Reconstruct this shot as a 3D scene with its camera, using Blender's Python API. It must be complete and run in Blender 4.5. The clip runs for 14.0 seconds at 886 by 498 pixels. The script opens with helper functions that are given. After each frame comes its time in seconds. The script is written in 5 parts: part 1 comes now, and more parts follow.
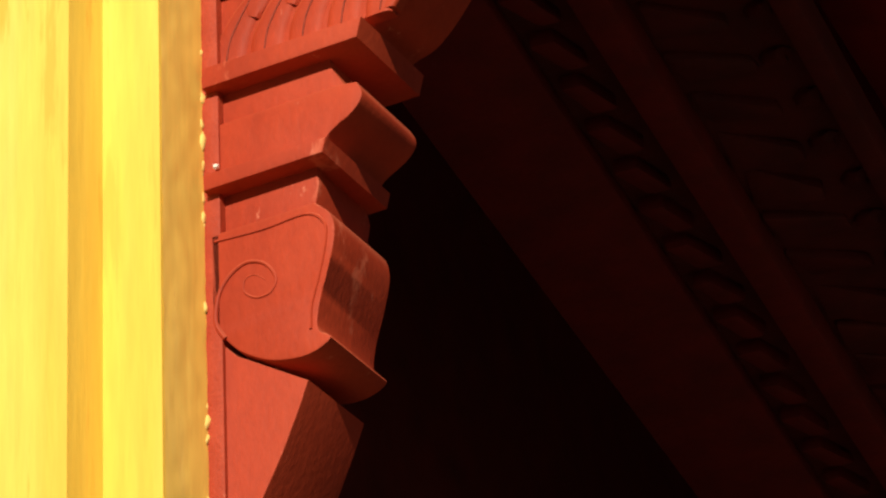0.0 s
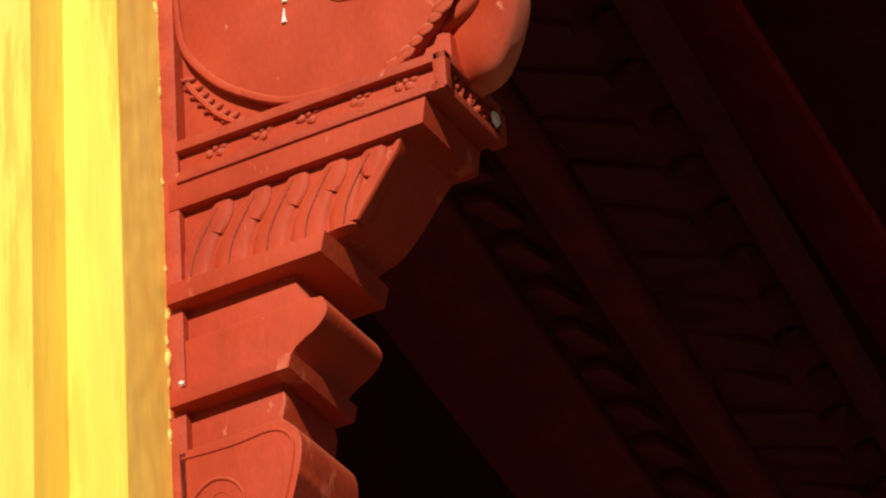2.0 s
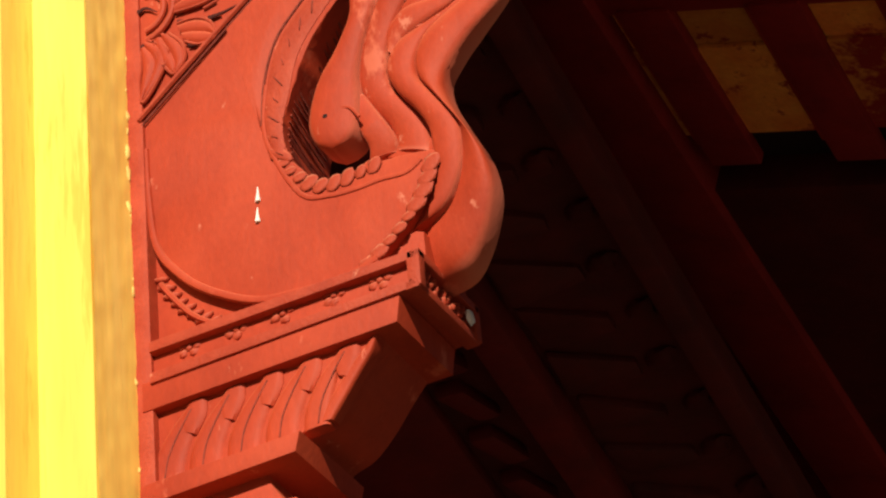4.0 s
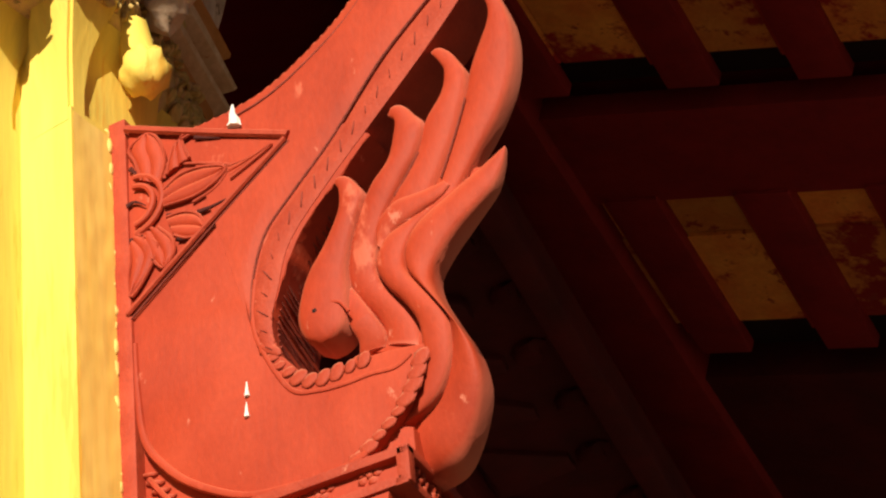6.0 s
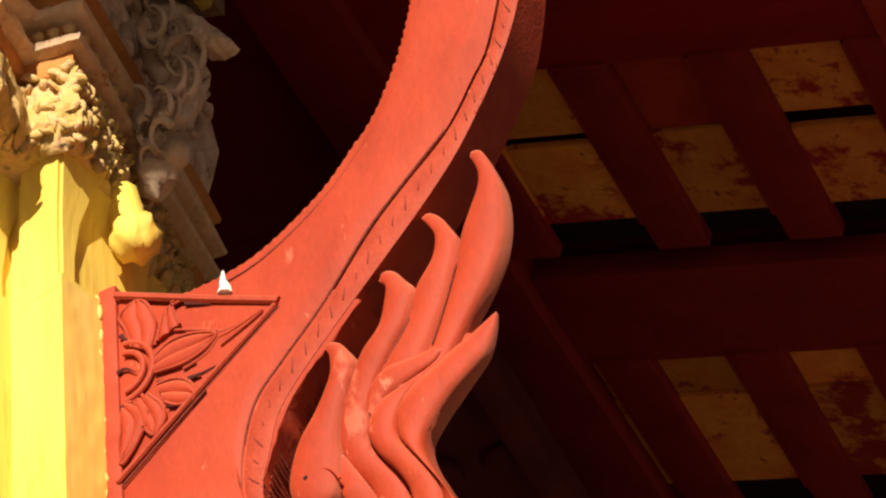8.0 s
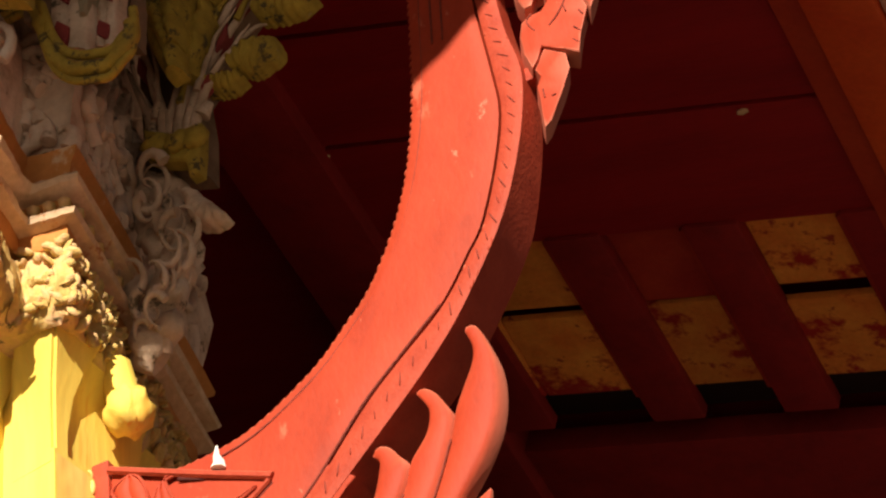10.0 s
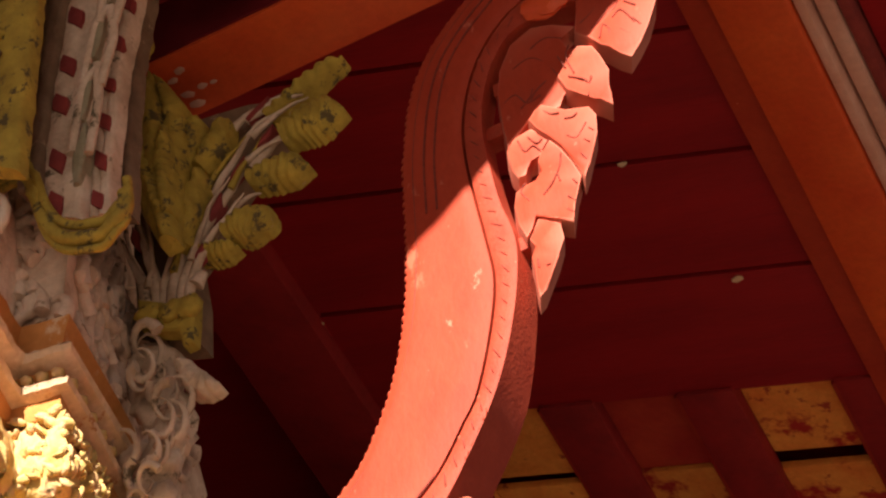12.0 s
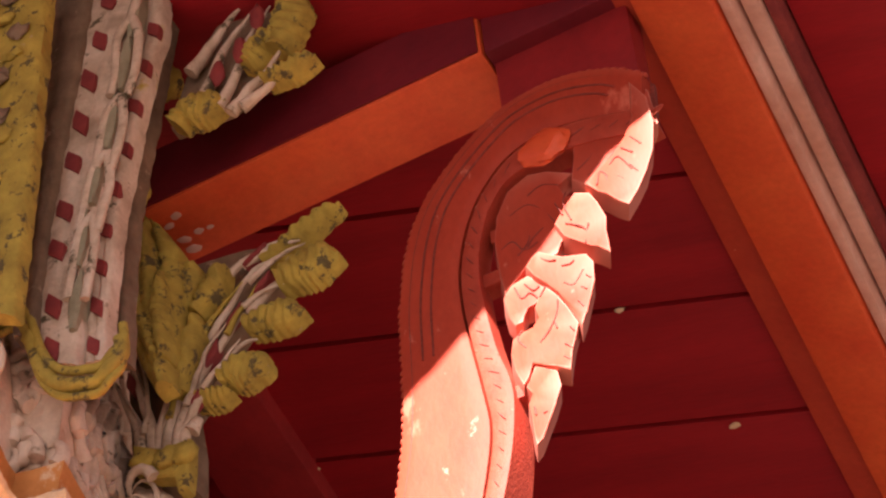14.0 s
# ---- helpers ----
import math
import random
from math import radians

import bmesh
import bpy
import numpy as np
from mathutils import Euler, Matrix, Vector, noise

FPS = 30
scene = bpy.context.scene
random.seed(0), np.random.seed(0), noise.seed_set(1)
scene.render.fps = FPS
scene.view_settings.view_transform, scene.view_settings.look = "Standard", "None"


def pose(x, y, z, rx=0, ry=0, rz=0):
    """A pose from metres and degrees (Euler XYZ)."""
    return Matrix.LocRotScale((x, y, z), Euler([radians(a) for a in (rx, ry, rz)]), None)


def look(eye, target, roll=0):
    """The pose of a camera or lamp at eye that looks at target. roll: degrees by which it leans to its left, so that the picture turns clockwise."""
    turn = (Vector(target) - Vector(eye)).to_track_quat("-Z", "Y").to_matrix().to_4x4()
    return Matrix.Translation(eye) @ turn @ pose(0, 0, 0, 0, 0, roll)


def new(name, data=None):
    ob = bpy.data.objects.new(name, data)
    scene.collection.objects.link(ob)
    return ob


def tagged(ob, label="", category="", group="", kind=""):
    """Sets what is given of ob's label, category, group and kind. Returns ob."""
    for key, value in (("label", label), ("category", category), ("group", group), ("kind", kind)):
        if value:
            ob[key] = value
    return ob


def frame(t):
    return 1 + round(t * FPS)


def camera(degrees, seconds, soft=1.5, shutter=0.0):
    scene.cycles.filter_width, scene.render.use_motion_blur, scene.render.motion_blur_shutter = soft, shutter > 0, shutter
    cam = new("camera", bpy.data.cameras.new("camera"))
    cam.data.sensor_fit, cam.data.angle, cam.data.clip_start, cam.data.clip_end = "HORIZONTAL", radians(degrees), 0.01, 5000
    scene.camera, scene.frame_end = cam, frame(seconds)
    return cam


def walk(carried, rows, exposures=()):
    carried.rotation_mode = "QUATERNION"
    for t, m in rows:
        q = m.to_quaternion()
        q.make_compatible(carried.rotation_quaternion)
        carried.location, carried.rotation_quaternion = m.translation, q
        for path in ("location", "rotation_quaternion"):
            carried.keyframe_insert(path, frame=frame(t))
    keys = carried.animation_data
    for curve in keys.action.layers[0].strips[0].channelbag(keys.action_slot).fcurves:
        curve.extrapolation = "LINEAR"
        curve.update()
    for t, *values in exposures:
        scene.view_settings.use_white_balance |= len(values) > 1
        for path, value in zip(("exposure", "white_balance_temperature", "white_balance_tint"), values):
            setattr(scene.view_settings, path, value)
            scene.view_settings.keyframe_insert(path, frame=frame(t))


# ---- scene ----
# Camera: a long lens that tilts slowly up a carved eave bracket
cam = camera(13.0, 14.0, soft=2.3)
# seconds, eye x y z, yaw, pitch, roll
ROWS = [
    (0.0, 2.0500, -3.3000, 1.6000, 27.170, 30.311, -2.997),
    (0.5, 2.0504, -3.2999, 1.6060, 26.979, 30.963, -3.304),
    (1.0, 2.0508, -3.2997, 1.6122, 26.796, 31.627, -3.637),
    (1.5, 2.0512, -3.2996, 1.6185, 26.596, 32.314, -4.041),
    (2.0, 2.0516, -3.2994, 1.6259, 26.376, 33.118, -4.466),
    (2.5, 2.0520, -3.2993, 1.6323, 26.187, 33.808, -4.718),
    (3.0, 2.0524, -3.2992, 1.6385, 26.006, 34.484, -5.043),
    (5.5, 2.0543, -3.2986, 1.6680, 25.277, 37.674, -5.388),
    (6.0, 2.0546, -3.2984, 1.6742, 25.143, 38.350, -5.621),
    (6.5, 2.0550, -3.2983, 1.6794, 25.029, 38.904, -5.813),
    (7.0, 2.0553, -3.2982, 1.6844, 24.920, 39.450, -5.944),
    (7.5, 2.0556, -3.2981, 1.6895, 24.807, 39.999, -6.079),
    (10.0, 2.0573, -3.2975, 1.7166, 24.219, 42.939, -6.345),
    (10.5, 2.0576, -3.2974, 1.7216, 24.115, 43.480, -6.418),
    (11.0, 2.0579, -3.2973, 1.7269, 23.994, 44.054, -6.468),
    (11.5, 2.0583, -3.2972, 1.7321, 23.873, 44.611, -6.608),
    (12.0, 2.0586, -3.2971, 1.7379, 23.732, 45.244, -6.734),
    (12.5, 2.0589, -3.2970, 1.7429, 23.624, 45.783, -6.795),
    (13.0, 2.0592, -3.2969, 1.7475, 23.523, 46.286, -6.779),
    (13.5, 2.0595, -3.2968, 1.7519, 23.422, 46.758, -6.838),
    (14.0, 2.0598, -3.2967, 1.7564, 23.313, 47.245, -6.890),
]
EXPOSURES = [(0.0, 0.0, 6400, 10), (3.2, 0.12, 6400, 10), (5.3, 0.27, 6400, 11), (7.7, 0.47, 6350, 11), (9.8, 0.64, 6300, 12), (11.0, 0.96, 6200, 14), (12.5, 1.76, 5950, 21), (14.0, 2.50, 5500, 25)]
walk(cam, [(t, pose(x, y, z, 90 + pitch, 0, yaw) @ pose(0, 0, 0, 0, 0, roll)) for t, x, y, z, yaw, pitch, roll in ROWS], EXPOSURES)

# ---- light: low warm sun and clear sky ----
SUN = Vector((0.30, -1.20, 0.60)).normalized()
world = bpy.data.worlds.new("world")
scene.world = world
world.use_nodes = True
sky = world.node_tree.nodes.new("ShaderNodeTexSky")
sky.sky_type, sky.sun_disc = "NISHITA", False
sky.sun_elevation, sky.sun_rotation = math.asin(SUN.z), math.atan2(SUN.x, SUN.y)
world.node_tree.links.new(sky.outputs["Color"], world.node_tree.nodes["Background"].inputs["Color"])
world.node_tree.nodes["Background"].inputs["Strength"].default_value = 0.013
sun = new("sun", bpy.data.lights.new("sun", "SUN"))
sun.data.energy, sun.data.angle, sun.data.color = 5.8, radians(0.6), (1.0, 0.86, 0.66)
sun.matrix_world = look(SUN * 30, (0, 0, 0))


# ---- materials ----
def material(name, colours, scale=6.0, rough=0.6, grain=(1, 1, 1), bump=0.15, fine=120.0, spots=None, dust=None, vary=0.0, spec=0.3, edge=None):
    """Two scales of noise mix the colours; spots: (colour, scale, threshold); dust: colour on faces that look up; vary: per-piece change."""
    m = bpy.data.materials.new(name)
    m.use_nodes = True
    nt = m.node_tree
    n, l = nt.nodes, nt.links
    b = n["Principled BSDF"]
    b.inputs["Roughness"].default_value = rough
    b.inputs["Specular IOR Level"].default_value = spec
    co = n.new("ShaderNodeTexCoord")
    mp = n.new("ShaderNodeMapping")
    mp.inputs["Scale"].default_value = grain
    l.new(co.outputs["Object"], mp.inputs["Vector"])

    def noise_tex(s, detail=6, rg=0.6):
        t = n.new("ShaderNodeTexNoise")
        t.inputs["Scale"].default_value, t.inputs["Detail"].default_value, t.inputs["Roughness"].default_value = s, detail, rg
        l.new(mp.outputs["Vector"], t.inputs["Vector"])
        return t

    def ramp(src, stops):
        r = n.new("ShaderNodeValToRGB")
        el = r.color_ramp.elements
        while len(el) < len(stops):
            el.new(0.5)
        for e, (p, c) in zip(el, stops):
            e.position, e.color = p, (*c, 1)
        l.new(src, r.inputs["Fac"])
        return r

    def mix(fac, a, c, kind="MIX"):
        x = n.new("ShaderNodeMix")
        x.data_type, x.blend_type = "RGBA", kind
        if isinstance(fac, float):
            x.inputs["Factor"].default_value = fac
        else:
            l.new(fac, x.inputs["Factor"])
        l.new(a, x.inputs["A"])
        if isinstance(c, tuple):
            x.inputs["B"].default_value = (*c, 1)
        else:
            l.new(c, x.inputs["B"])
        return x.outputs["Result"]

    big = noise_tex(scale)
    small = noise_tex(fine, 4)
    k = len(colours)
    col = ramp(big.outputs["Fac"], [(0.3 + 0.4 * i / max(1, k - 1), c) for i, c in enumerate(colours)]).outputs["Color"]
    shade = ramp(small.outputs["Fac"], [(0.3, (0.72,) * 3), (0.7, (1.0,) * 3)]).outputs["Color"]
    col = mix(0.5, col, shade, "MULTIPLY")
    if spots:
        for c, s, lo in spots:
            t = noise_tex(s, 5, 0.7)
            f = ramp(t.outputs["Fac"], [(lo, (0, 0, 0)), (lo + 0.06, (1, 1, 1))]).outputs["Color"]
            col = mix(f, col, c)
    if dust:
        geo = n.new("ShaderNodeNewGeometry")
        sep = n.new("ShaderNodeSeparateXYZ")
        l.new(geo.outputs["Normal"], sep.inputs["Vector"])
        up = n.new("ShaderNodeMapRange")
        up.inputs["From Min"].default_value, up.inputs["From Max"].default_value = 0.1, 1.2
        l.new(sep.outputs["Z"], up.inputs["Value"])
        col = mix(up.outputs["Result"], col, dust)
    if edge:
        geo = n.new("ShaderNodeNewGeometry")
        f = ramp(geo.outputs["Pointiness"], [(0.525, (0, 0, 0)), (0.60, (0.75, 0.75, 0.75))]).outputs["Color"]
        col = mix(f, col, edge)
    if vary:
        info = n.new("ShaderNodeObjectInfo")
        hsv = n.new("ShaderNodeHueSaturation")
        mr = n.new("ShaderNodeMapRange")
        mr.inputs["To Min"].default_value, mr.inputs["To Max"].default_value = 1 - vary, 1 + vary
        l.new(info.outputs["Random"], mr.inputs["Value"])
        l.new(mr.outputs["Result"], hsv.inputs["Value"])
        l.new(col, hsv.inputs["Color"])
        col = hsv.outputs["Color"]
    l.new(col, b.inputs["Base Color"])
    if bump:
        bp = n.new("ShaderNodeBump")
        bp.inputs["Strength"].default_value, bp.inputs["Distance"].default_value = bump, 0.004
        add = n.new("ShaderNodeMath")
        l.new(big.outputs["Fac"], add.inputs[0])
        l.new(small.outputs["Fac"], add.inputs[1])
        l.new(add.outputs["Value"], bp.inputs["Height"])
        l.new(bp.outputs["Normal"], b.inputs["Normal"])
    return m


RED = material("red_painted_wood", [(0.31, 0.028, 0.007), (0.39, 0.040, 0.011), (0.45, 0.054, 0.017)], 7, 0.66, (1, 1, 0.5), 0.16, 140,
               [((0.50, 0.10, 0.05), 11, 0.62), ((0.54, 0.15, 0.09), 30, 0.655)], (0.60, 0.17, 0.09))
RED_LEAF = material("red_paint_worn_at_edges", [(0.31, 0.028, 0.007), (0.39, 0.040, 0.011), (0.45, 0.054, 0.017)], 7, 0.66, (1, 1, 0.5), 0.16, 140,
                    [((0.50, 0.10, 0.05), 11, 0.62), ((0.54, 0.15, 0.09), 30, 0.655)], (0.60, 0.17, 0.09), edge=(0.60, 0.20, 0.13))
# base colour darkened to carry the shade of the deep gallery
SHADE_RED = material("shaded_gallery_red", [(0.06, 0.006, 0.006), (0.11, 0.009, 0.008)], 8, 0.7, (1, 1, 1), 0.3, 60)
RED_RIM = material("worn_red_paint", [(0.32, 0.032, 0.010), (0.43, 0.058, 0.023)], 22, 0.65, (1, 1, 1), 0.3, 180, [((0.55, 0.17, 0.10), 30, 0.68)], (0.60, 0.20, 0.12))
# near-black red for the darkness inside the panel's slots
SLOT_SHADE = material("slot_shade_red", [(0.05, 0.008, 0.006), (0.08, 0.012, 0.009)], 30, 0.9)
# dark red that puts shade into carved grooves, veins and cuts
GROOVE_SHADE = material("groove_shade_red", [(0.16, 0.03, 0.018), (0.30, 0.05, 0.03)], 30, 0.7, (1, 1, 4), 0.6, 160)
CEIL = material("maroon_boards", [(0.25, 0.008, 0.011), (0.36, 0.012, 0.014)], 4, 0.5, (0.4, 3, 1), 0.12, 60, [((0.42, 0.10, 0.06), 40, 0.76)])
BEAM = material("vermilion_beam_paint", [(0.62, 0.07, 0.015), (0.74, 0.12, 0.024)], 7, 0.45, (1, 1, 1), 0.12, 90, [((0.62, 0.30, 0.2), 30, 0.74)])
# beam red darkened for the purlin's shaded inner edge
BEAM_SHADE = material("shaded_beam_red", [(0.40, 0.035, 0.012), (0.50, 0.06, 0.02)], 9, 0.6, (1, 1, 1), 0.15, 90, [((0.62, 0.20, 0.10), 34, 0.70)])
TILE = material("clay_tile", [(0.70, 0.20, 0.03), (0.84, 0.36, 0.06)], 14, 0.8, (1, 1, 1), 0.4, 90, [((0.36, 0.02, 0.012), 5, 0.54), ((0.36, 0.05, 0.02), 22, 0.60)], vary=0.3)
# architrave red, darkened for interior shade
CARVED_DARK = material("shaded_carved_timber", [(0.10, 0.007, 0.007), (0.17, 0.010, 0.009)], 9, 0.7, (1, 1, 1), 0.3, 60)
# darker maroon for the strut faces that lie in shade
STRUT_SHADE = material("shaded_strut_maroon", [(0.13, 0.006, 0.012), (0.19, 0.010, 0.016)], 9, 0.6, (1, 1, 1), 0.2, 60, [((0.30, 0.10, 0.09), 50, 0.74)])
TILE_RED = material("red_splashed_clay_tile", [(0.34, 0.016, 0.012), (0.46, 0.05, 0.02)], 9, 0.75, (1, 1, 1), 0.3, 80, [((0.60, 0.17, 0.03), 12, 0.66)])
BATTEN = material("dark_maroon_timber", [(0.21, 0.011, 0.012), (0.32, 0.017, 0.016)], 9, 0.6, (1, 1, 1), 0.2, 60, [((0.30, 0.05, 0.03), 40, 0.72)])
YELLOW = material("yellow_limewash", [(0.84, 0.56, 0.075), (0.88, 0.66, 0.115), (0.89, 0.71, 0.19)], 4, 0.75, (1, 1, 0.10), 0.25, 70,
                  [((0.80, 0.48, 0.07), 17, 0.57), ((0.87, 0.74, 0.30), 3.0, 0.58), ((0.40, 0.19, 0.04), 42, 0.73)])
PEELED = material("peeled_plaster", [(0.84, 0.56, 0.14), (0.88, 0.68, 0.22)], 12, 0.85, (1, 1, 1), 0.6, 60, [((0.55, 0.30, 0.12), 60, 0.70)])
STREAKED = material("streaked_yellow_limewash", [(0.86, 0.54, 0.10), (0.90, 0.62, 0.13), (0.92, 0.68, 0.19)], 14, 0.8, (1, 1, 0.08), 0.10, 70, [((0.60, 0.34, 0.09), 55, 0.68)])
ROUGH = material("weathered_stucco", [(0.44, 0.29, 0.08), (0.66, 0.46, 0.15), (0.72, 0.44, 0.26)], 26, 0.9, (1, 1, 1), 0.8, 90, [((0.16, 0.13, 0.05), 26, 0.62)])
FILLET = material("pale_chipped_stucco", [(0.60, 0.40, 0.22), (0.78, 0.58, 0.40)], 20, 0.9, (1, 1, 1), 0.6, 80, [((0.45, 0.18, 0.05), 30, 0.62)])
# pale pink for the purlin's painted highlight and for plaster splashes
PALE_PINK = material("pink_highlight_and_splash", [(0.60, 0.30, 0.22), (0.74, 0.45, 0.36)], 10, 0.5, (1, 1, 1), 0.2, 60)
ORANGE = material("ochre_orange_stucco", [(0.50, 0.20, 0.04), (0.62, 0.27, 0.08)], 12, 0.85, (1, 1, 1), 0.5, 80, [((0.66, 0.45, 0.28), 14, 0.63)])
STUCCO = material("pale_stained_stucco", [(0.38, 0.27, 0.18), (0.62, 0.46, 0.33), (0.76, 0.60, 0.46)], 16, 0.9, (1, 1, 1), 0.8, 90, [((0.12, 0.09, 0.05), 20, 0.60), ((0.5, 0.36, 0.07), 8, 0.64)])
MOSS = material("mustard_paint_stucco", [(0.29, 0.20, 0.03), (0.54, 0.39, 0.055)], 20, 0.85, (1, 1, 1), 0.8, 90, [((0.11, 0.08, 0.03), 34, 0.56), ((0.42, 0.30, 0.2), 18, 0.68)])
# brown with the shade of the capital's recesses in its colour
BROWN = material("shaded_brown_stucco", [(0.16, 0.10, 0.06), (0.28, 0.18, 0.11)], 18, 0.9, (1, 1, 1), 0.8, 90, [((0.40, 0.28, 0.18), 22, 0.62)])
GREYED = material("grey_green_stucco", [(0.24, 0.20, 0.12), (0.36, 0.31, 0.20)], 20, 0.9, (1, 1, 1), 0.6, 90)
# lighter copy of the stucco, with bounced light put into its colour
LIT_STUCCO = material("brightened_carved_stucco", [(0.40, 0.27, 0.18), (0.72, 0.55, 0.42), (0.84, 0.69, 0.56)], 16, 0.9, (1, 1, 1), 0.8, 90, [((0.20, 0.12, 0.06), 20, 0.62)])
MAROON = material("dark_maroon_paint", [(0.20, 0.03, 0.03), (0.30, 0.05, 0.04)], 20, 0.8)
WHITE = material("white_dropping", [(0.8, 0.78, 0.74), (0.85, 0.84, 0.8)], 60, 0.8)
PAVING = material("warm_paving", [(0.12, 0.085, 0.060), (0.165, 0.122, 0.082)], 0.8, 0.85, (1, 1, 1), 0.2, 12)
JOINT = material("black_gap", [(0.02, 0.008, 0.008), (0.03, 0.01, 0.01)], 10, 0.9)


# ---- mesh helpers ----
BASE = {}


def thing(name, at, label, category, group="", kind=""):
    ob = new(name)
    ob.location = at
    ob.empty_display_size = 0.1
    BASE[ob.name] = Vector(at)
    return tagged(ob, label, category, group, kind)


def finish(ob, smooth_angle):
    if smooth_angle:
        me = ob.data
        me.polygons.foreach_set("use_smooth", [True] * len(me.polygons))
        me.set_sharp_from_angle(angle=radians(smooth_angle))


def part(name, bm, mat, parent=None, label="", smooth_angle=35):
    """Links a bmesh as one mesh object under a thing or a part."""
    me = bpy.data.meshes.new(name)
    bmesh.ops.recalc_face_normals(bm, faces=bm.faces)
    bm.to_mesh(me)
    bm.free()
    me.materials.append(mat)
    ob = new(name, me)
    if parent is not None:
        ob.parent = parent
        if parent.name in BASE:
            ob.matrix_parent_inverse = Matrix.Translation(-BASE[parent.name])
    finish(ob, smooth_angle)
    return tagged(ob, label) if label else ob


def curve(pts, n=6, closed=False):
    """A smooth line through the points."""
    p = [Vector(q) for q in pts]
    k = len(p)
    out = []
    for i in range(k if closed else k - 1):
        a, b, c, d = (p[(i + j) % k] if closed else p[max(0, min(k - 1, i + j))] for j in (-1, 0, 1, 2))
        for s in range(n):
            t = s / n
            out.append(0.5 * (2 * b + (c - a) * t + (2 * a - 5 * b + 4 * c - d) * t * t + (3 * b - a - 3 * c + d) * t ** 3))
    if not closed:
        out.append(p[-1])
    return out


def resample(pts, n):
    p = [Vector(q) for q in pts]
    d = [0.0]
    for a, b in zip(p, p[1:]):
        d.append(d[-1] + (b - a).length)
    out, j = [], 0
    for i in range(n):
        s = d[-1] * i / (n - 1)
        while j < len(p) - 2 and d[j + 1] < s:
            j += 1
        out.append(p[j].lerp(p[j + 1], (s - d[j]) / max(1e-9, d[j + 1] - d[j])))
    return out


def slab(poly, y0, y1, bevel=0.003, seg=2):
    """An outline in x, z between y0 (front) and y1, with its edges rounded."""
    bm = bmesh.new()
    f = bm.faces.new([bm.verts.new((x, y0, z)) for x, z in poly])
    g = bmesh.ops.extrude_face_region(bm, geom=[f])
    back = [v for v in g["geom"] if isinstance(v, bmesh.types.BMVert)]
    for v in back:
        v.co.y = y1
    if bevel:
        ed = [e for e in bm.edges if all(abs(v.co.y - y0) < 1e-6 for v in e.verts) or abs(e.verts[0].co.y - e.verts[1].co.y) > 1e-5 and e.calc_face_angle(0) > 0.5]
        bmesh.ops.bevel(bm, geom=ed, offset=bevel, segments=seg, profile=0.6, affect="EDGES", clamp_overlap=True)
    bmesh.ops.triangulate(bm, faces=[f for f in bm.faces if len(f.verts) > 4])
    return bm


def box(x0, x1, y0, y1, z0, z1, bevel=0.004, frame_of=None, seg=2):
    bm = bmesh.new()
    bmesh.ops.create_cube(bm, size=1, matrix=Matrix.LocRotScale(((x0 + x1) / 2, (y0 + y1) / 2, (z0 + z1) / 2), None, (x1 - x0, y1 - y0, z1 - z0)))
    if bevel:
        bmesh.ops.bevel(bm, geom=bm.edges[:], offset=bevel, segments=seg, profile=0.6, affect="EDGES")
    if frame_of:
        bmesh.ops.transform(bm, matrix=frame_of, verts=bm.verts)
    return bm


def ribbon(left, right, front, dome, back, n=24, m=8, groove=0.0, inset=0.0, foot=None):
    """A carved leaf between two edge lines in x, z; its face swells by dome towards the viewer and its sides run to back, drawn in by inset.
    foot: the front's place at the start of the leaf, from which it comes forward along its first part."""
    L, R = resample(curve(left, 5), n), resample(curve(right, 5), n)
    bm = bmesh.new()
    rows = []
    for i in range(n):
        row = []
        lean = 0.0 if foot is None else (foot - front) * max(0.0, 1 - i / (0.55 * n)) ** 1.3
        for j in range(m + 1):
            u = j / m
            h = dome * max(0, 1 - (2 * u - 1) ** 4) ** 0.6 - groove * math.exp(-((u - 0.5) / 0.08) ** 2)
            p = L[i].lerp(R[i], u)
            row.append(bm.verts.new((p.x, front + lean - h, p.y)))
        a, b = L[i].lerp(R[i], inset), R[i].lerp(L[i], inset)
        rear = back(i / (n - 1)) if callable(back) else back
        row.append(bm.verts.new((b.x, rear + lean, b.y)))
        row.insert(0, bm.verts.new((a.x, rear + lean, a.y)))
        rows.append(row)
    for a, b in zip(rows, rows[1:]):
        for j in range(len(a) - 1):
            bm.faces.new((a[j], a[j + 1], b[j + 1], b[j]))
        bm.faces.new((a[-1], a[0], b[0], b[-1]))
    for r in (rows[0], rows[-1]):
        bm.faces.new(r)
    bmesh.ops.remove_doubles(bm, verts=bm.verts, dist=1e-5)
    bmesh.ops.dissolve_degenerate(bm, edges=bm.edges, dist=1e-5)
    return bm


def tube(pts, radius, sides=6, taper=False, flat=1.0):
    """A rod along 3D points."""
    p = [Vector(q) for q in pts]
    bm = bmesh.new()
    rings = []
    for i, q in enumerate(p):
        t = (p[min(i + 1, len(p) - 1)] - p[max(i - 1, 0)]).normalized()
        a = t.cross(Vector((0, 1, 0)))
        a = a.normalized() if a.length > 1e-3 else Vector((1, 0, 0))
        b = t.cross(a).normalized()
        r = radius * (1 - 0.85 * i / (len(p) - 1) if taper else 1)
        rings.append([bm.verts.new(q + a * math.cos(k * math.tau / sides) * r + b * math.sin(k * math.tau / sides) * r * flat) for k in range(sides)])
    for a, b in zip(rings, rings[1:]):
        for k in range(sides):
            bm.faces.new((a[k], a[(k + 1) % sides], b[(k + 1) % sides], b[k]))
    bm.faces.new(rings[0])
    bm.faces.new(rings[-1])
    return bm


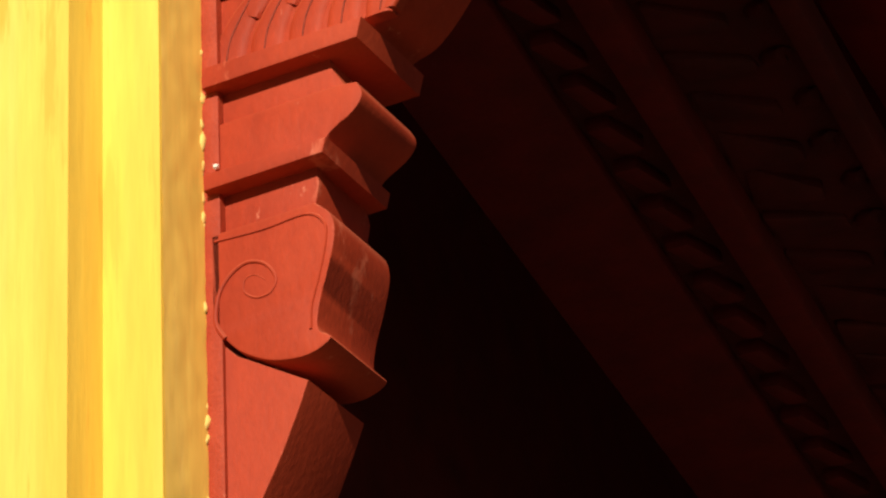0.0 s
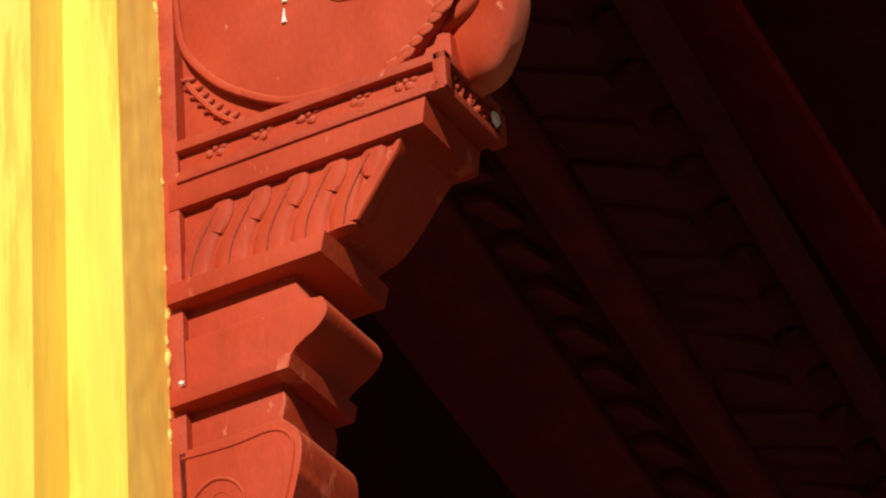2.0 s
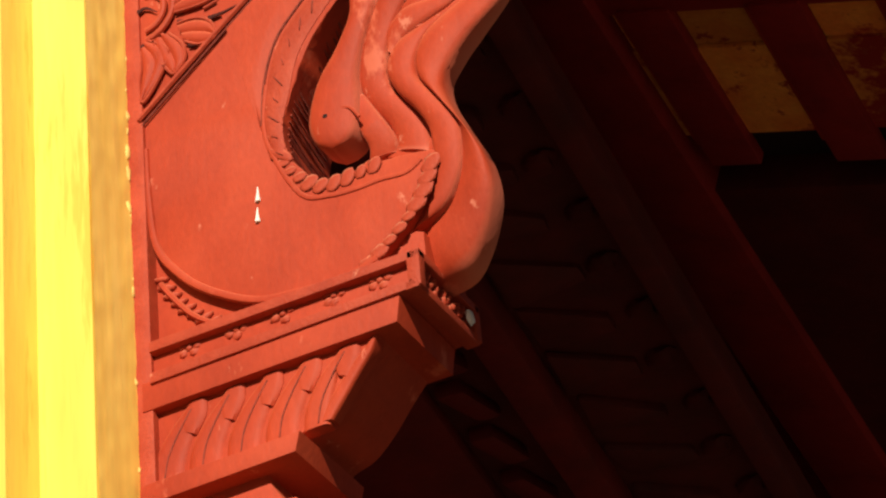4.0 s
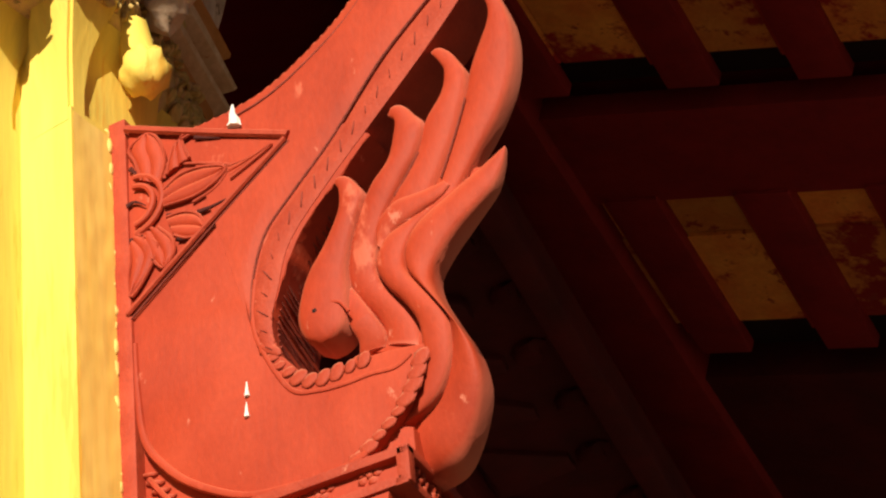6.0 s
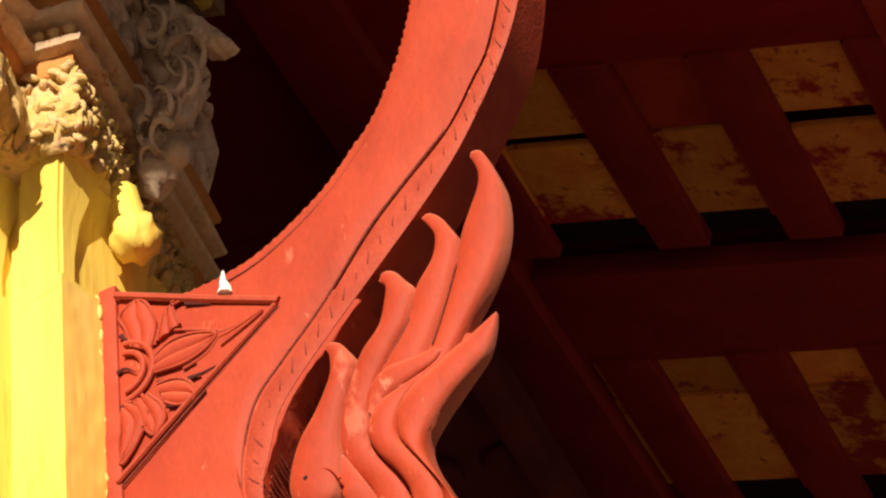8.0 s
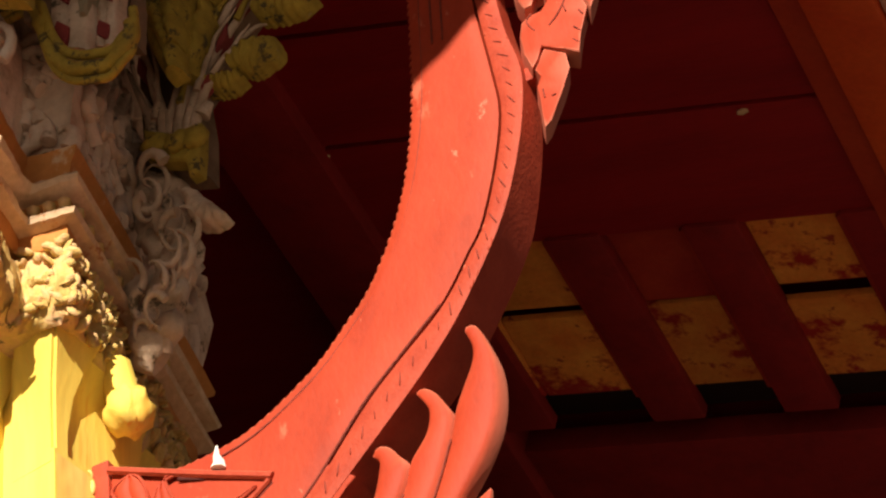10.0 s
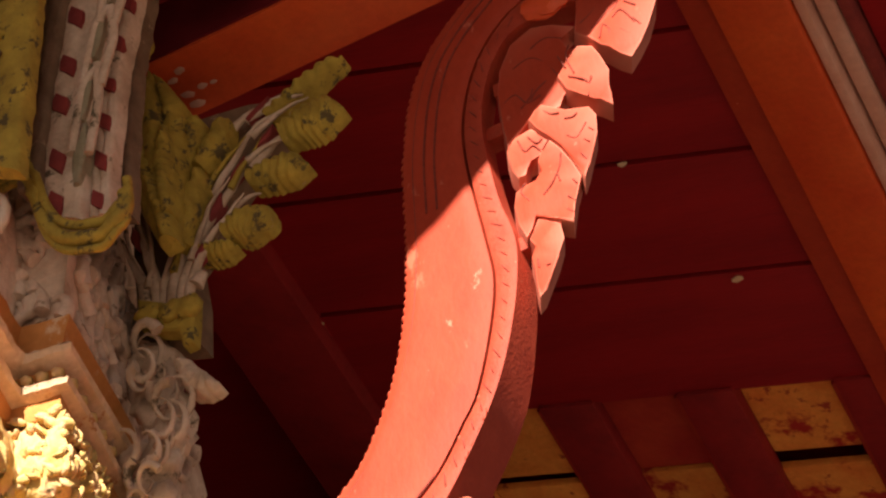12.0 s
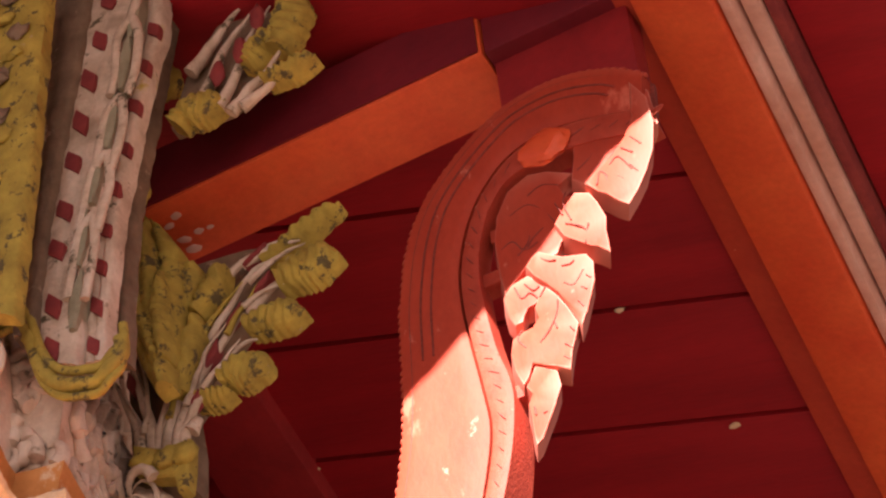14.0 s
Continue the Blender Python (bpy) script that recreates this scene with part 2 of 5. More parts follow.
def line_on(pts, y, n=6):
    return [(q.x, y, q.y) for q in curve(pts, n)]


def blob(at, size, squash=(1, 1, 1), sub=2, rough=0.15):
    bm = bmesh.new()
    bmesh.ops.create_icosphere(bm, subdivisions=sub, radius=size)
    for v in bm.verts:
        k = 1 + rough * noise.noise(v.co * (2.2 / size) + Vector(at) * 31)
        v.co = Vector((v.co.x * squash[0] * k + at[0], v.co.y * squash[1] * k + at[1], v.co.z * squash[2] * k + at[2]))
    return bm


def join(*bms):
    out = bmesh.new()
    for b in bms:
        me = bpy.data.meshes.new("tmp")
        b.to_mesh(me)
        b.free()
        out.from_mesh(me)
        bpy.data.meshes.remove(me)
    return out


# ---- ground ----
ground = part("ground", box(-400, 400, -400, 400, -0.3, 0.0, 0), PAVING, None, "warm sandy paving of the temple court", 0)
tagged(ground, kind="structure", category="ground")

# ---- roof over the bracket: its own axes, x' out along the slope, y' along the eave ----
ROOF = Matrix.Translation((0.97, 0, 6.0)) @ pose(0, 0, 0, 0, 0, 5.5) @ pose(0, 0, 0, 0, math.degrees(math.atan(0.32)), 0)
SL = math.sqrt(1 + 0.32 ** 2)


def roof_box(x0, x1, y0, y1, z0, z1, bevel=0.003):
    """A box in the roof's axes; x is the plan distance from the purlin."""
    return box(x0 * SL, x1 * SL, y0, y1, z0, z1, bevel, ROOF)


def roof_sheet(outline, z0, z1):
    bm = bmesh.new()
    f = bm.faces.new([bm.verts.new((x * SL, y, z0)) for x, y in outline])
    g = bmesh.ops.extrude_face_region(bm, geom=[f])
    for v in g["geom"]:
        if isinstance(v, bmesh.types.BMVert):
            v.co.z = z1
    bmesh.ops.transform(bm, matrix=ROOF, verts=bm.verts)
    return bm


# unseen roof end, sweeping back from the eave corner, outline made up to cast shadow
ceiling = part("ceiling", roof_sheet([(0.36, 9), (0.36, -0.3), (0.106, -0.705), (0.019, -0.83), (-0.072, -1.18), (-0.111, -1.285), (-0.166, -1.465), (-0.40, -1.92), (-0.664, -2.12), (-1.2, -2.4), (-4.2, -2.6), (-4.2, 9)], 0.10, 0.22), CEIL, None, "maroon boarded underside of the tiled roof, with an unseen end added for shadow", 0)
tagged(ceiling, kind="structure", category="roof")
soffit = thing("soffit", (0.5, 0.6, 6.2), "maroon painted plank soffit with thin dark joints", "ceiling", kind="structure")
Y_JOINTS = [-0.43, -0.158, 0.117, 0.392, 0.665, 0.943, 1.243]
for a, b in zip(Y_JOINTS, Y_JOINTS[1:]):
    part("plank", roof_box(-0.93, -0.01, a + 0.005, b - 0.005, 0.0, 0.03, 0.003), CEIL, soffit)
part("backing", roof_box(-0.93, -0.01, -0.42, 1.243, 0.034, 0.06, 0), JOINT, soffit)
part("side_beam", roof_box(-1.06, -0.89, -1.2, 9.0, -0.03, 0.06), BATTEN, soffit, "deep maroon beam along the soffit")
part("cross_board", roof_box(-1.06, 0.0, 1.835, 2.115, 0.0, 0.05), BATTEN, soffit, "wide maroon cross board")

purlin = thing("purlin", (0.97, 0, 6.0), "vermilion painted eave purlin with a stepped edge", "beam")
part("trim", roof_box(-0.050, 0.000, -0.45, 9, -0.012, 0.05), BEAM_SHADE, purlin, "inner edge with its shade put into a darker red")
part("timber", roof_box(0.002, 0.112, -0.46, 9, -0.03, 0.09, 0.006), BEAM, purlin)
# two pale strips paint the sun's highlight along the edge
part("fillet", roof_box(0.115, 0.131, -0.42, 9, -0.018, 0.09, 0.004), PALE_PINK, purlin, "edge strip with its sunlit highlight put into pale pink")
part("fillet", roof_box(0.136, 0.160, -0.40, 9, 0.0, 0.09, 0.006), PALE_PINK, purlin, "edge strip with its sunlit highlight put into pale pink")
part("fillet", roof_box(0.163, 0.180, -0.36, 9, 0.010, 0.09, 0.004), MAROON, purlin, "dull maroon strip")
part("fascia", roof_box(0.184, 0.345, -0.1, 9, 0.03, 0.10, 0.004), CEIL, purlin, "dull maroon fascia board")

# battens with clay tiles above
tiles = thing("roof_tiles", (0.5, 1.6, 6.3), "orange clay roof tiles seen between maroon battens", "roof tiles")
random.seed(3)
for y0, y1, xs, w in ((1.25, 1.76, (-0.892, -0.613, -0.374, -0.110), 0.095), (2.12, 2.64, (-0.858, -0.607, -0.361, -0.11), 0.10)):
    for x in xs:
        bm = roof_box(x - 0.003, x + w - 0.003, y0 - 0.02, y1, -0.008, 0.02)
        part("batten", bm, BATTEN, tiles)
        part("lath", roof_box(x - 0.016, x - 0.006, y0, y1 - 0.06, 0.004, 0.016, 0.002), TILE_RED, tiles)
for row, y0 in enumerate((1.19, 2.06)):
    for i, x in enumerate((-1.02, -0.79, -0.55, -0.31, -0.07)):
        for j in range(2):
            y = y0 + j * (0.275 if row == 0 else 0.20) + random.uniform(-0.012, 0.012)
            y2 = y + (0.26 if row == 0 else 0.19) if j == 0 else y0 + (0.50 if row == 0 else 0.50)
            lift = 0.008 * (1 - j)
            painted = row == 0 and j == 0 and i in (0, 2)
            part("tile", roof_box(x, x + 0.228, y, y2, 0.014 + lift, 0.030 + lift, 0.004), TILE_RED if painted else TILE, tiles)
# added black boards give the darkness of the open gaps
part("gap_board", roof_box(-1.06, 0.0, 1.60, 1.83, 0.075, 0.095, 0), JOINT, tiles, "black board for the shaded gap behind the batten ends")
part("gap_board", roof_box(-1.06, 0.0, 2.45, 2.75, 0.075, 0.095, 0), JOINT, tiles, "black board for the shaded gap behind the batten ends")
# dark sheet over the far bays, in place of their shade
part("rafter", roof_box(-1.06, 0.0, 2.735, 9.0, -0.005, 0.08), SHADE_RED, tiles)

# inner wall and carved architrave; the deep gallery's shade is put into their colours
wall = part("wall_inner", box(-2.6, -2.3, -1.2, 10, 0, 7.6, 0, pose(0.97, 0, 0, 0, 0, 5.5)), SHADE_RED, None, "inner wall of the gallery, interior shade put into its maroon", 0)
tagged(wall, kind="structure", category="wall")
wall = part("wall_end", box(-4.0, 0.3, 8.6, 8.9, 0, 7.6, 0, pose(0.97, 0, 0, 0, 0, 5.5)), SHADE_RED, None, "end wall of the gallery, interior shade put into its maroon", 0)
tagged(wall, kind="structure", category="wall")
INNER = pose(0, 0, 0, 0, 0, 7.7)
architrave = thing("architrave", (-0.3, 3, 5.7), "carved architrave with rows of leaf dentils, shade put into its dark red", "beam")
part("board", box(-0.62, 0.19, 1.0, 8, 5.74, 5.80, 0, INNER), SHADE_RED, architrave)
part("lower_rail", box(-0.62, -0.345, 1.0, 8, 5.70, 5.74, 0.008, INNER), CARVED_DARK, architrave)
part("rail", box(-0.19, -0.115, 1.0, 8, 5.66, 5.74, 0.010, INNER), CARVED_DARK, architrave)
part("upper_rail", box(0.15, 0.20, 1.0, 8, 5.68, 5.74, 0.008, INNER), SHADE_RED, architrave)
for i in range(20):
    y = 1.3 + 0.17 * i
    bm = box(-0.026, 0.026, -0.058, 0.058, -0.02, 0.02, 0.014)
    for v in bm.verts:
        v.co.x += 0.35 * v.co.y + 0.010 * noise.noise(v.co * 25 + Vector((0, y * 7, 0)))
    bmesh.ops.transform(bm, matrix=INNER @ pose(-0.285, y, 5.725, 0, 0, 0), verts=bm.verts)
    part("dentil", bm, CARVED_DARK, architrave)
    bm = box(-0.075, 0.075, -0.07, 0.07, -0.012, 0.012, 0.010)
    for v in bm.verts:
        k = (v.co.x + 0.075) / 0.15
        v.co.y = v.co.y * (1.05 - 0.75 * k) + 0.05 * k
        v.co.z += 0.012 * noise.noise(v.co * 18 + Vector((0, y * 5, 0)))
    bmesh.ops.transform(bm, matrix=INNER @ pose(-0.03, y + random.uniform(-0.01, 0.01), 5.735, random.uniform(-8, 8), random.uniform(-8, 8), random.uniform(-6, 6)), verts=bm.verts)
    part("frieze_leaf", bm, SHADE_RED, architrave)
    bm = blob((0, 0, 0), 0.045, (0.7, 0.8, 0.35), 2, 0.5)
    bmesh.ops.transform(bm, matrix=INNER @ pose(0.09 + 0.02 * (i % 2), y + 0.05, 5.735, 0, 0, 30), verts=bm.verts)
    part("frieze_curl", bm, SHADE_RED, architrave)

# ---- bracket ----
bracket = thing("eave_bracket", (0.06, 0.06, 3.4), "carved red painted wooden eave bracket with flame leaves", "bracket")
T = 0.125
part("backing_strip", box(0.048, 0.074, -0.006, T + 0.01, 3.2, 4.965, 0.003), RED_RIM, bracket)


def xz(p):
    return [(q.x, q.y) for q in p]


def moulding(name, profile, grow=0.0, mat=RED):
    """A stage of the foot: a profile in x, z, standing proud of the face by grow on both sides."""
    return part(name, slab(profile, -grow, T + 0.25 * grow, 0.0025), mat, bracket)


def pieces(name, bm, mat, parent, poses):
    """Small alike pieces that share one mesh."""
    me = bpy.data.meshes.new(name)
    bmesh.ops.recalc_face_normals(bm, faces=bm.faces)
    bm.to_mesh(me)
    bm.free()
    me.materials.append(mat)
    me.polygons.foreach_set("use_smooth", [True] * len(me.polygons))
    for m in poses:
        ob = new(name, me)
        ob.parent = parent
        ob.matrix_basis = m
        if parent.name in BASE:
            ob.matrix_parent_inverse = Matrix.Translation(-BASE[parent.name])


def along(pts, step, y, turn=0.0, jitter=0.0, scale=1.0):
    """Poses at even steps along a line in x, z, turned with it."""
    p = curve(pts, 8)
    total = sum((b - a).length for a, b in zip(p, p[1:]))
    q = resample(p, max(3, int(total / step)))
    out = []
    for i in range(len(q)):
        d = q[min(i + 1, len(q) - 1)] - q[max(i - 1, 0)]
        k = scale * (1 + jitter * random.uniform(-1, 1))
        out.append(pose(q[i].x, y, q[i].y, 0, -math.degrees(math.atan2(d.y, d.x)) - turn + jitter * random.uniform(-25, 25), 0) @ Matrix.Diagonal((k, 1, k, 1)))
    return out


moulding("foot_leaf", [(0.06, 3.76), (0.066, 3.74), (0.089, 3.715), (0.180, 3.657), (0.168, 3.627), (0.145, 3.577), (0.118, 3.528), (0.085, 3.45), (0.06, 3.38)])
scroll_edge = curve([(0.198, 3.878), (0.219, 3.856), (0.223, 3.827), (0.213, 3.786), (0.201, 3.746), (0.198, 3.714), (0.214, 3.698), (0.184, 3.685), (0.140, 3.691), (0.104, 3.710), (0.082, 3.731), (0.066, 3.755)], 4)
scroll = part("scroll", slab([(0.06, 3.878)] + xz(scroll_edge) + [(0.06, 3.76)], -0.006, T - 0.004, 0.003), RED, bracket)
spiral = [(0.078, 3.737), (0.066, 3.762), (0.071, 3.797), (0.087, 3.818), (0.109, 3.827), (0.132, 3.818), (0.146, 3.795), (0.138, 3.779), (0.119, 3.778), (0.104, 3.79), (0.105, 3.805), (0.118, 3.808), (0.131, 3.798)]
part("spiral_bead", tube(line_on(spiral, -0.006, 4), 0.0034, 8, True), RED, scroll)
part("rim_bead", tube(line_on([(0.066, 3.868), (0.13, 3.864), (0.186, 3.866), (0.209, 3.850), (0.212, 3.827), (0.203, 3.786), (0.191, 3.746), (0.189, 3.716)], -0.006, 4), 0.0022, 6), RED, scroll)
moulding("collar", [(0.06, 3.870), (0.06, 3.940), (0.194, 3.940), (0.199, 3.911), (0.192, 3.872)], -0.006)
moulding("ledge", [(0.06, 3.931), (0.06, 3.953), (0.224, 3.950), (0.219, 3.931)], 0.020)
moulding("cove_block", [(0.06, 3.950), (0.06, 4.026), (0.235, 4.026)] + xz(curve([(0.257, 4.022), (0.264, 4.003), (0.251, 3.984), (0.220, 3.966), (0.214, 3.952)], 4)), 0.003)
moulding("neck", [(0.06, 4.020), (0.06, 4.090), (0.214, 4.090), (0.221, 4.057), (0.240, 4.024)], -0.006)
moulding("ledge", [(0.06, 4.071), (0.06, 4.099), (0.276, 4.096), (0.269, 4.070)], 0.020)
leaf_moulding = moulding("leaf_moulding", [(0.06, 4.096), (0.06, 4.214)] + xz(curve([(0.382, 4.212), (0.354, 4.181), (0.327, 4.148), (0.298, 4.122), (0.268, 4.112), (0.262, 4.098)], 4)), -0.006)
for i in range(6):
    x = 0.060 + 0.052 * i
    w = 0.058 if i < 4 else 0.044
    part("acanthus_leaf", ribbon([(x, 4.108), (x + 0.003, 4.136), (x + 0.016, 4.163), (x + 0.036, 4.186), (x + 0.060, 4.203)] if i < 5 else [(x - 0.03, 4.112), (x - 0.014, 4.142), (x + 0.010, 4.170), (x + 0.034, 4.192), (x + 0.052, 4.206)], [(x + w * 0.8, 4.108), (x + w * 0.86, 4.132), (x + w * 1.05, 4.158), (x + w * 1.2, 4.180), (x + 0.064, 4.203)] if i < 5 else [(x - 0.012, 4.112), (x + 0.008, 4.138), (x + 0.030, 4.166), (x + 0.046, 4.186), (x + 0.054, 4.205)], 0.0065, 0.0050, 0.02, 24, 12, 0.0), RED, leaf_moulding)
    if i < 5:
        part("leaf_vein", tube(line_on([(x + 0.022, 4.112), (x + 0.028, 4.140), (x + 0.044, 4.170), (x + 0.062, 4.196)], 0.0015, 4), 0.0013, 5), GROOVE_SHADE, leaf_moulding)
        part("leaf_tip", ribbon([(x + 0.050, 4.168), (x + 0.044, 4.190), (x + 0.058, 4.206)], [(x + 0.066, 4.160), (x + 0.080, 4.184), (x + 0.082, 4.206)], 0.005, 0.004, 0.02, 12, 8), RED, leaf_moulding)
moulding("upper_ledge", [(0.06, 4.209), (0.06, 4.250), (0.412, 4.238), (0.406, 4.203)], 0.008)
T2 = 0.138
cornice = part("cornice", slab([(0.06, 4.246), (0.06, 4.300), (0.432, 4.290), (0.424, 4.240)], 0.0, T2 - 0.008, 0.0025), RED, bracket)
part("top_rail", slab([(0.074, 4.288), (0.074, 4.303), (0.441, 4.292), (0.438, 4.279)], -0.012, 0.002, 0.002), RED_RIM, cornice)
part("bottom_rail", slab([(0.074, 4.243), (0.074, 4.258), (0.434, 4.252), (0.430, 4.239)], -0.012, 0.002, 0.002), RED_RIM, cornice)
part("end_rail", box(0.430, 0.443, -0.012, T2, 4.280, 4.292, 0.002), RED_RIM, cornice)
part("end_rail", box(0.422, 0.440, -0.012, T2, 4.238, 4.250, 0.002), RED_RIM, cornice)
part("end_post", box(0.426, 0.443, -0.012, 0.003, 4.240, 4.291, 0.002), RED_RIM, cornice)
part("end_post", box(0.426, 0.443, T2 - 0.012, T2 + 0.001, 4.240, 4.291, 0.002), RED_RIM, cornice)


def rosette(at, r, sub, side=False):
    """A small carved flower: a boss and five petals."""
    part("rosette_boss", blob(at, r * 0.42, (1, 0.75, 1), 1, 0.3), RED_RIM, sub, "", 80)
    for k in range(5):
        a = k * math.tau / 5 + random.uniform(-0.3, 0.3)
        c, d = math.cos(a) * r * 0.85, math.sin(a) * r * 0.75
        o = (at[0], at[1] + c, at[2] + d) if side else (at[0] + c, at[1], at[2] + d)
        part("rosette_petal", blob(o, r * 0.55, (1, 0.42, 1), 1, 0.5), RED_RIM, sub, "", 80)


for x, z in [(0.124, 4.283), (0.189, 4.284), (0.253, 4.281), (0.322, 4.280), (0.385, 4.276)]:
    rosette((x, 0.0, z - 0.002), 0.0125, cornice)
for y in (0.032, 0.070, 0.104):
    rosette((0.432, y, 4.265), 0.014, cornice, True)
part("white_fleck", blob((0.441, 0.116, 4.266), 0.010, (0.5, 1, 1.2), 1, 0.3), WHITE, cornice, "white bird dropping")

# plate behind the scrolls
HOLE = [(0.383, 4.453), (0.358, 4.445), (0.316, 4.448), (0.290, 4.480), (0.272, 4.509), (0.269, 4.554), (0.281, 4.592), (0.295, 4.629), (0.318, 4.672), (0.353, 4.710), (0.379, 4.734), (0.422, 4.778)]
BOWL_EDGE = [(0.346, 4.296), (0.384, 4.303), (0.421, 4.335), (0.449, 4.364), (0.467, 4.397), (0.472, 4.431)]
RIM = [(0.072, 4.618), (0.074, 4.530), (0.083, 4.448), (0.113, 4.394), (0.151, 4.353), (0.212, 4.314), (0.265, 4.301), (0.342, 4.294), (0.384, 4.305)]
plate = xz(curve(RIM, 4)) + xz(curve(BOWL_EDGE[2:], 4)) + [(0.448, 4.437), (0.421, 4.442), (0.400, 4.444)] + xz(curve(HOLE, 3)) + [(0.34, 4.86), (0.25, 4.902), (0.17, 4.905), (0.074, 4.94)]
body = part("body", slab(plate, 0.0, T - 0.01, 0.003), RED, bracket)
part("corner_board", slab([(0.074, 4.296), (0.44, 4.288), (0.44, 4.33), (0.30, 4.40), (0.15, 4.50), (0.074, 4.66)], 0.013, T - 0.012, 0.002), RED, bracket)
part("outer_rib", tube(line_on([(0.073, 4.600), (0.075, 4.529), (0.084, 4.448), (0.113, 4.396), (0.151, 4.356), (0.212, 4.316), (0.266, 4.303), (0.342, 4.297), (0.384, 4.307)], 0.0, 5), 0.0055, 8, False, 0.7), RED, body)
part("inner_rib", tube(line_on([(0.452, 4.424), (0.430, 4.413), (0.396, 4.417), (0.365, 4.417), (0.327, 4.422), (0.288, 4.440), (0.253, 4.514), (0.242, 4.566), (0.249, 4.624)], 0.0, 5), 0.0035, 8, False, 0.7), RED, body)
part("rope_rib", tube(line_on([(0.083, 4.396), (0.098, 4.371), (0.128, 4.331), (0.166, 4.303), (0.201, 4.294)], 0.008, 5), 0.004, 6), RED, body)

# arm, with a deep groove between its plain face and the leafy border
ARM_LEFT = [(0.16, 4.905), (0.225, 4.908), (0.276, 4.918), (0.319, 4.938), (0.383, 4.980), (0.427, 5.025), (0.463, 5.065), (0.500, 5.134), (0.522, 5.193), (0.540, 5.265), (0.553, 5.35), (0.559, 5.43), (0.563, 5.525), (0.569, 5.581), (0.584, 5.663), (0.612, 5.737), (0.661, 5.798), (0.730, 5.853), (0.785, 5.872), (0.854, 5.870), (0.921, 5.842), (0.966, 5.803)]
GROOVE = [(0.250, 4.516), (0.240, 4.564), (0.247, 4.630), (0.268, 4.690), (0.309, 4.735)] + [(0.369, 4.795), (0.44, 4.881), (0.492, 4.93), (0.562, 4.991), (0.61, 5.063), (0.629, 5.093), (0.656, 5.179), (0.674, 5.272)] + [(0.670, 5.350), (0.661, 5.440), (0.655, 5.519), (0.659, 5.594), (0.681, 5.673), (0.717, 5.732), (0.767, 5.770), (0.830, 5.775), (0.893, 5.759), (0.959, 5.735)]
BORDER = [(0.272, 4.509), (0.269, 4.554), (0.281, 4.600), (0.300, 4.660), (0.353, 4.722)] + [(0.434, 4.801), (0.516, 4.881), (0.574, 4.946), (0.617, 5.011), (0.651, 5.071), (0.678, 5.136), (0.702, 5.225), (0.713, 5.302)] + [(0.711, 5.350), (0.697, 5.420), (0.687, 5.544), (0.695, 5.619), (0.717, 5.680), (0.753, 5.719), (0.815, 5.725), (0.879, 5.715), (0.937, 5.696), (0.971, 5.698)]


def arm_back(f):
    """The arm's thickness along its length: deep at the foot, thin at the head."""
    return 0.100 - 0.026 * max(0, min(1, (f - 0.08) / 0.10)) - 0.040 * max(0, min(1, (f - 0.46) / 0.22))


arm = part("arm", ribbon(ARM_LEFT[:], GROOVE, 0.0, 0.005, arm_back, 90, 8), RED, bracket)
GAP = [(x + 0.0046, z - 0.0034) for x, z in GROOVE]
border = part("leaf_border", ribbon(GAP, BORDER, -0.001, 0.002, arm_back, 90, 5), RED_RIM, arm)
# dark core deepens the groove's shade by its colour
part("arm_core", ribbon([(x + 0.006, z - 0.004) for x, z in ARM_LEFT], [(x - 0.006, z + 0.003) for x, z in BORDER], 0.022, 0.0, lambda f: arm_back(f) - 0.004, 80, 3), GROOVE_SHADE, arm)
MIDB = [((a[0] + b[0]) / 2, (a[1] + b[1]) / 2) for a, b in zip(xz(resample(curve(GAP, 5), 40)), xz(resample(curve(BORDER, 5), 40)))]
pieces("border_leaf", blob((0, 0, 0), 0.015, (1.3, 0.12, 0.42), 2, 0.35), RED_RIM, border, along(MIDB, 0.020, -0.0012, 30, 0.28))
# slits, groove and edge lines are dark pieces that draw shade
pieces("slit", blob((0, 0, 0), 0.010, (1.1, 0.14, 0.11), 1, 0.2), GROOVE_SHADE, border, along(MIDB, 0.027, -0.0032, 38, 0.35))
part("arm_groove", tube(line_on(GROOVE[1:9], -0.0008, 5), 0.0019, 6), GROOVE_SHADE, arm)
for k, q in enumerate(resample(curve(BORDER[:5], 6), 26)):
    part("chisel_mark", tube([(q.x + 0.0012, 0.012, q.y), (q.x + 0.0012, 0.050, q.y - 0.012 - 0.004 * (k % 3)), (q.x + 0.0010, 0.092, q.y - 0.030)], 0.0016 + 0.0006 * (k % 2), 5), GROOVE_SHADE, arm)
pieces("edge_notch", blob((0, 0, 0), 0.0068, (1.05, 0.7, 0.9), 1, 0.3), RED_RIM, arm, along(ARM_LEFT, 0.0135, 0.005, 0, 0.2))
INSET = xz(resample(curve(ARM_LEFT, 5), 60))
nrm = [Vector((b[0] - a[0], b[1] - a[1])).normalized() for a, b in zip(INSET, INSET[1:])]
part("edge_line", tube([(p[0] + d.y * 0.016, -0.003, p[1] - d.x * 0.016) for p, d in zip(INSET, nrm)][3:], 0.0016, 5), GROOVE_SHADE, arm)

# flame leaves and strands

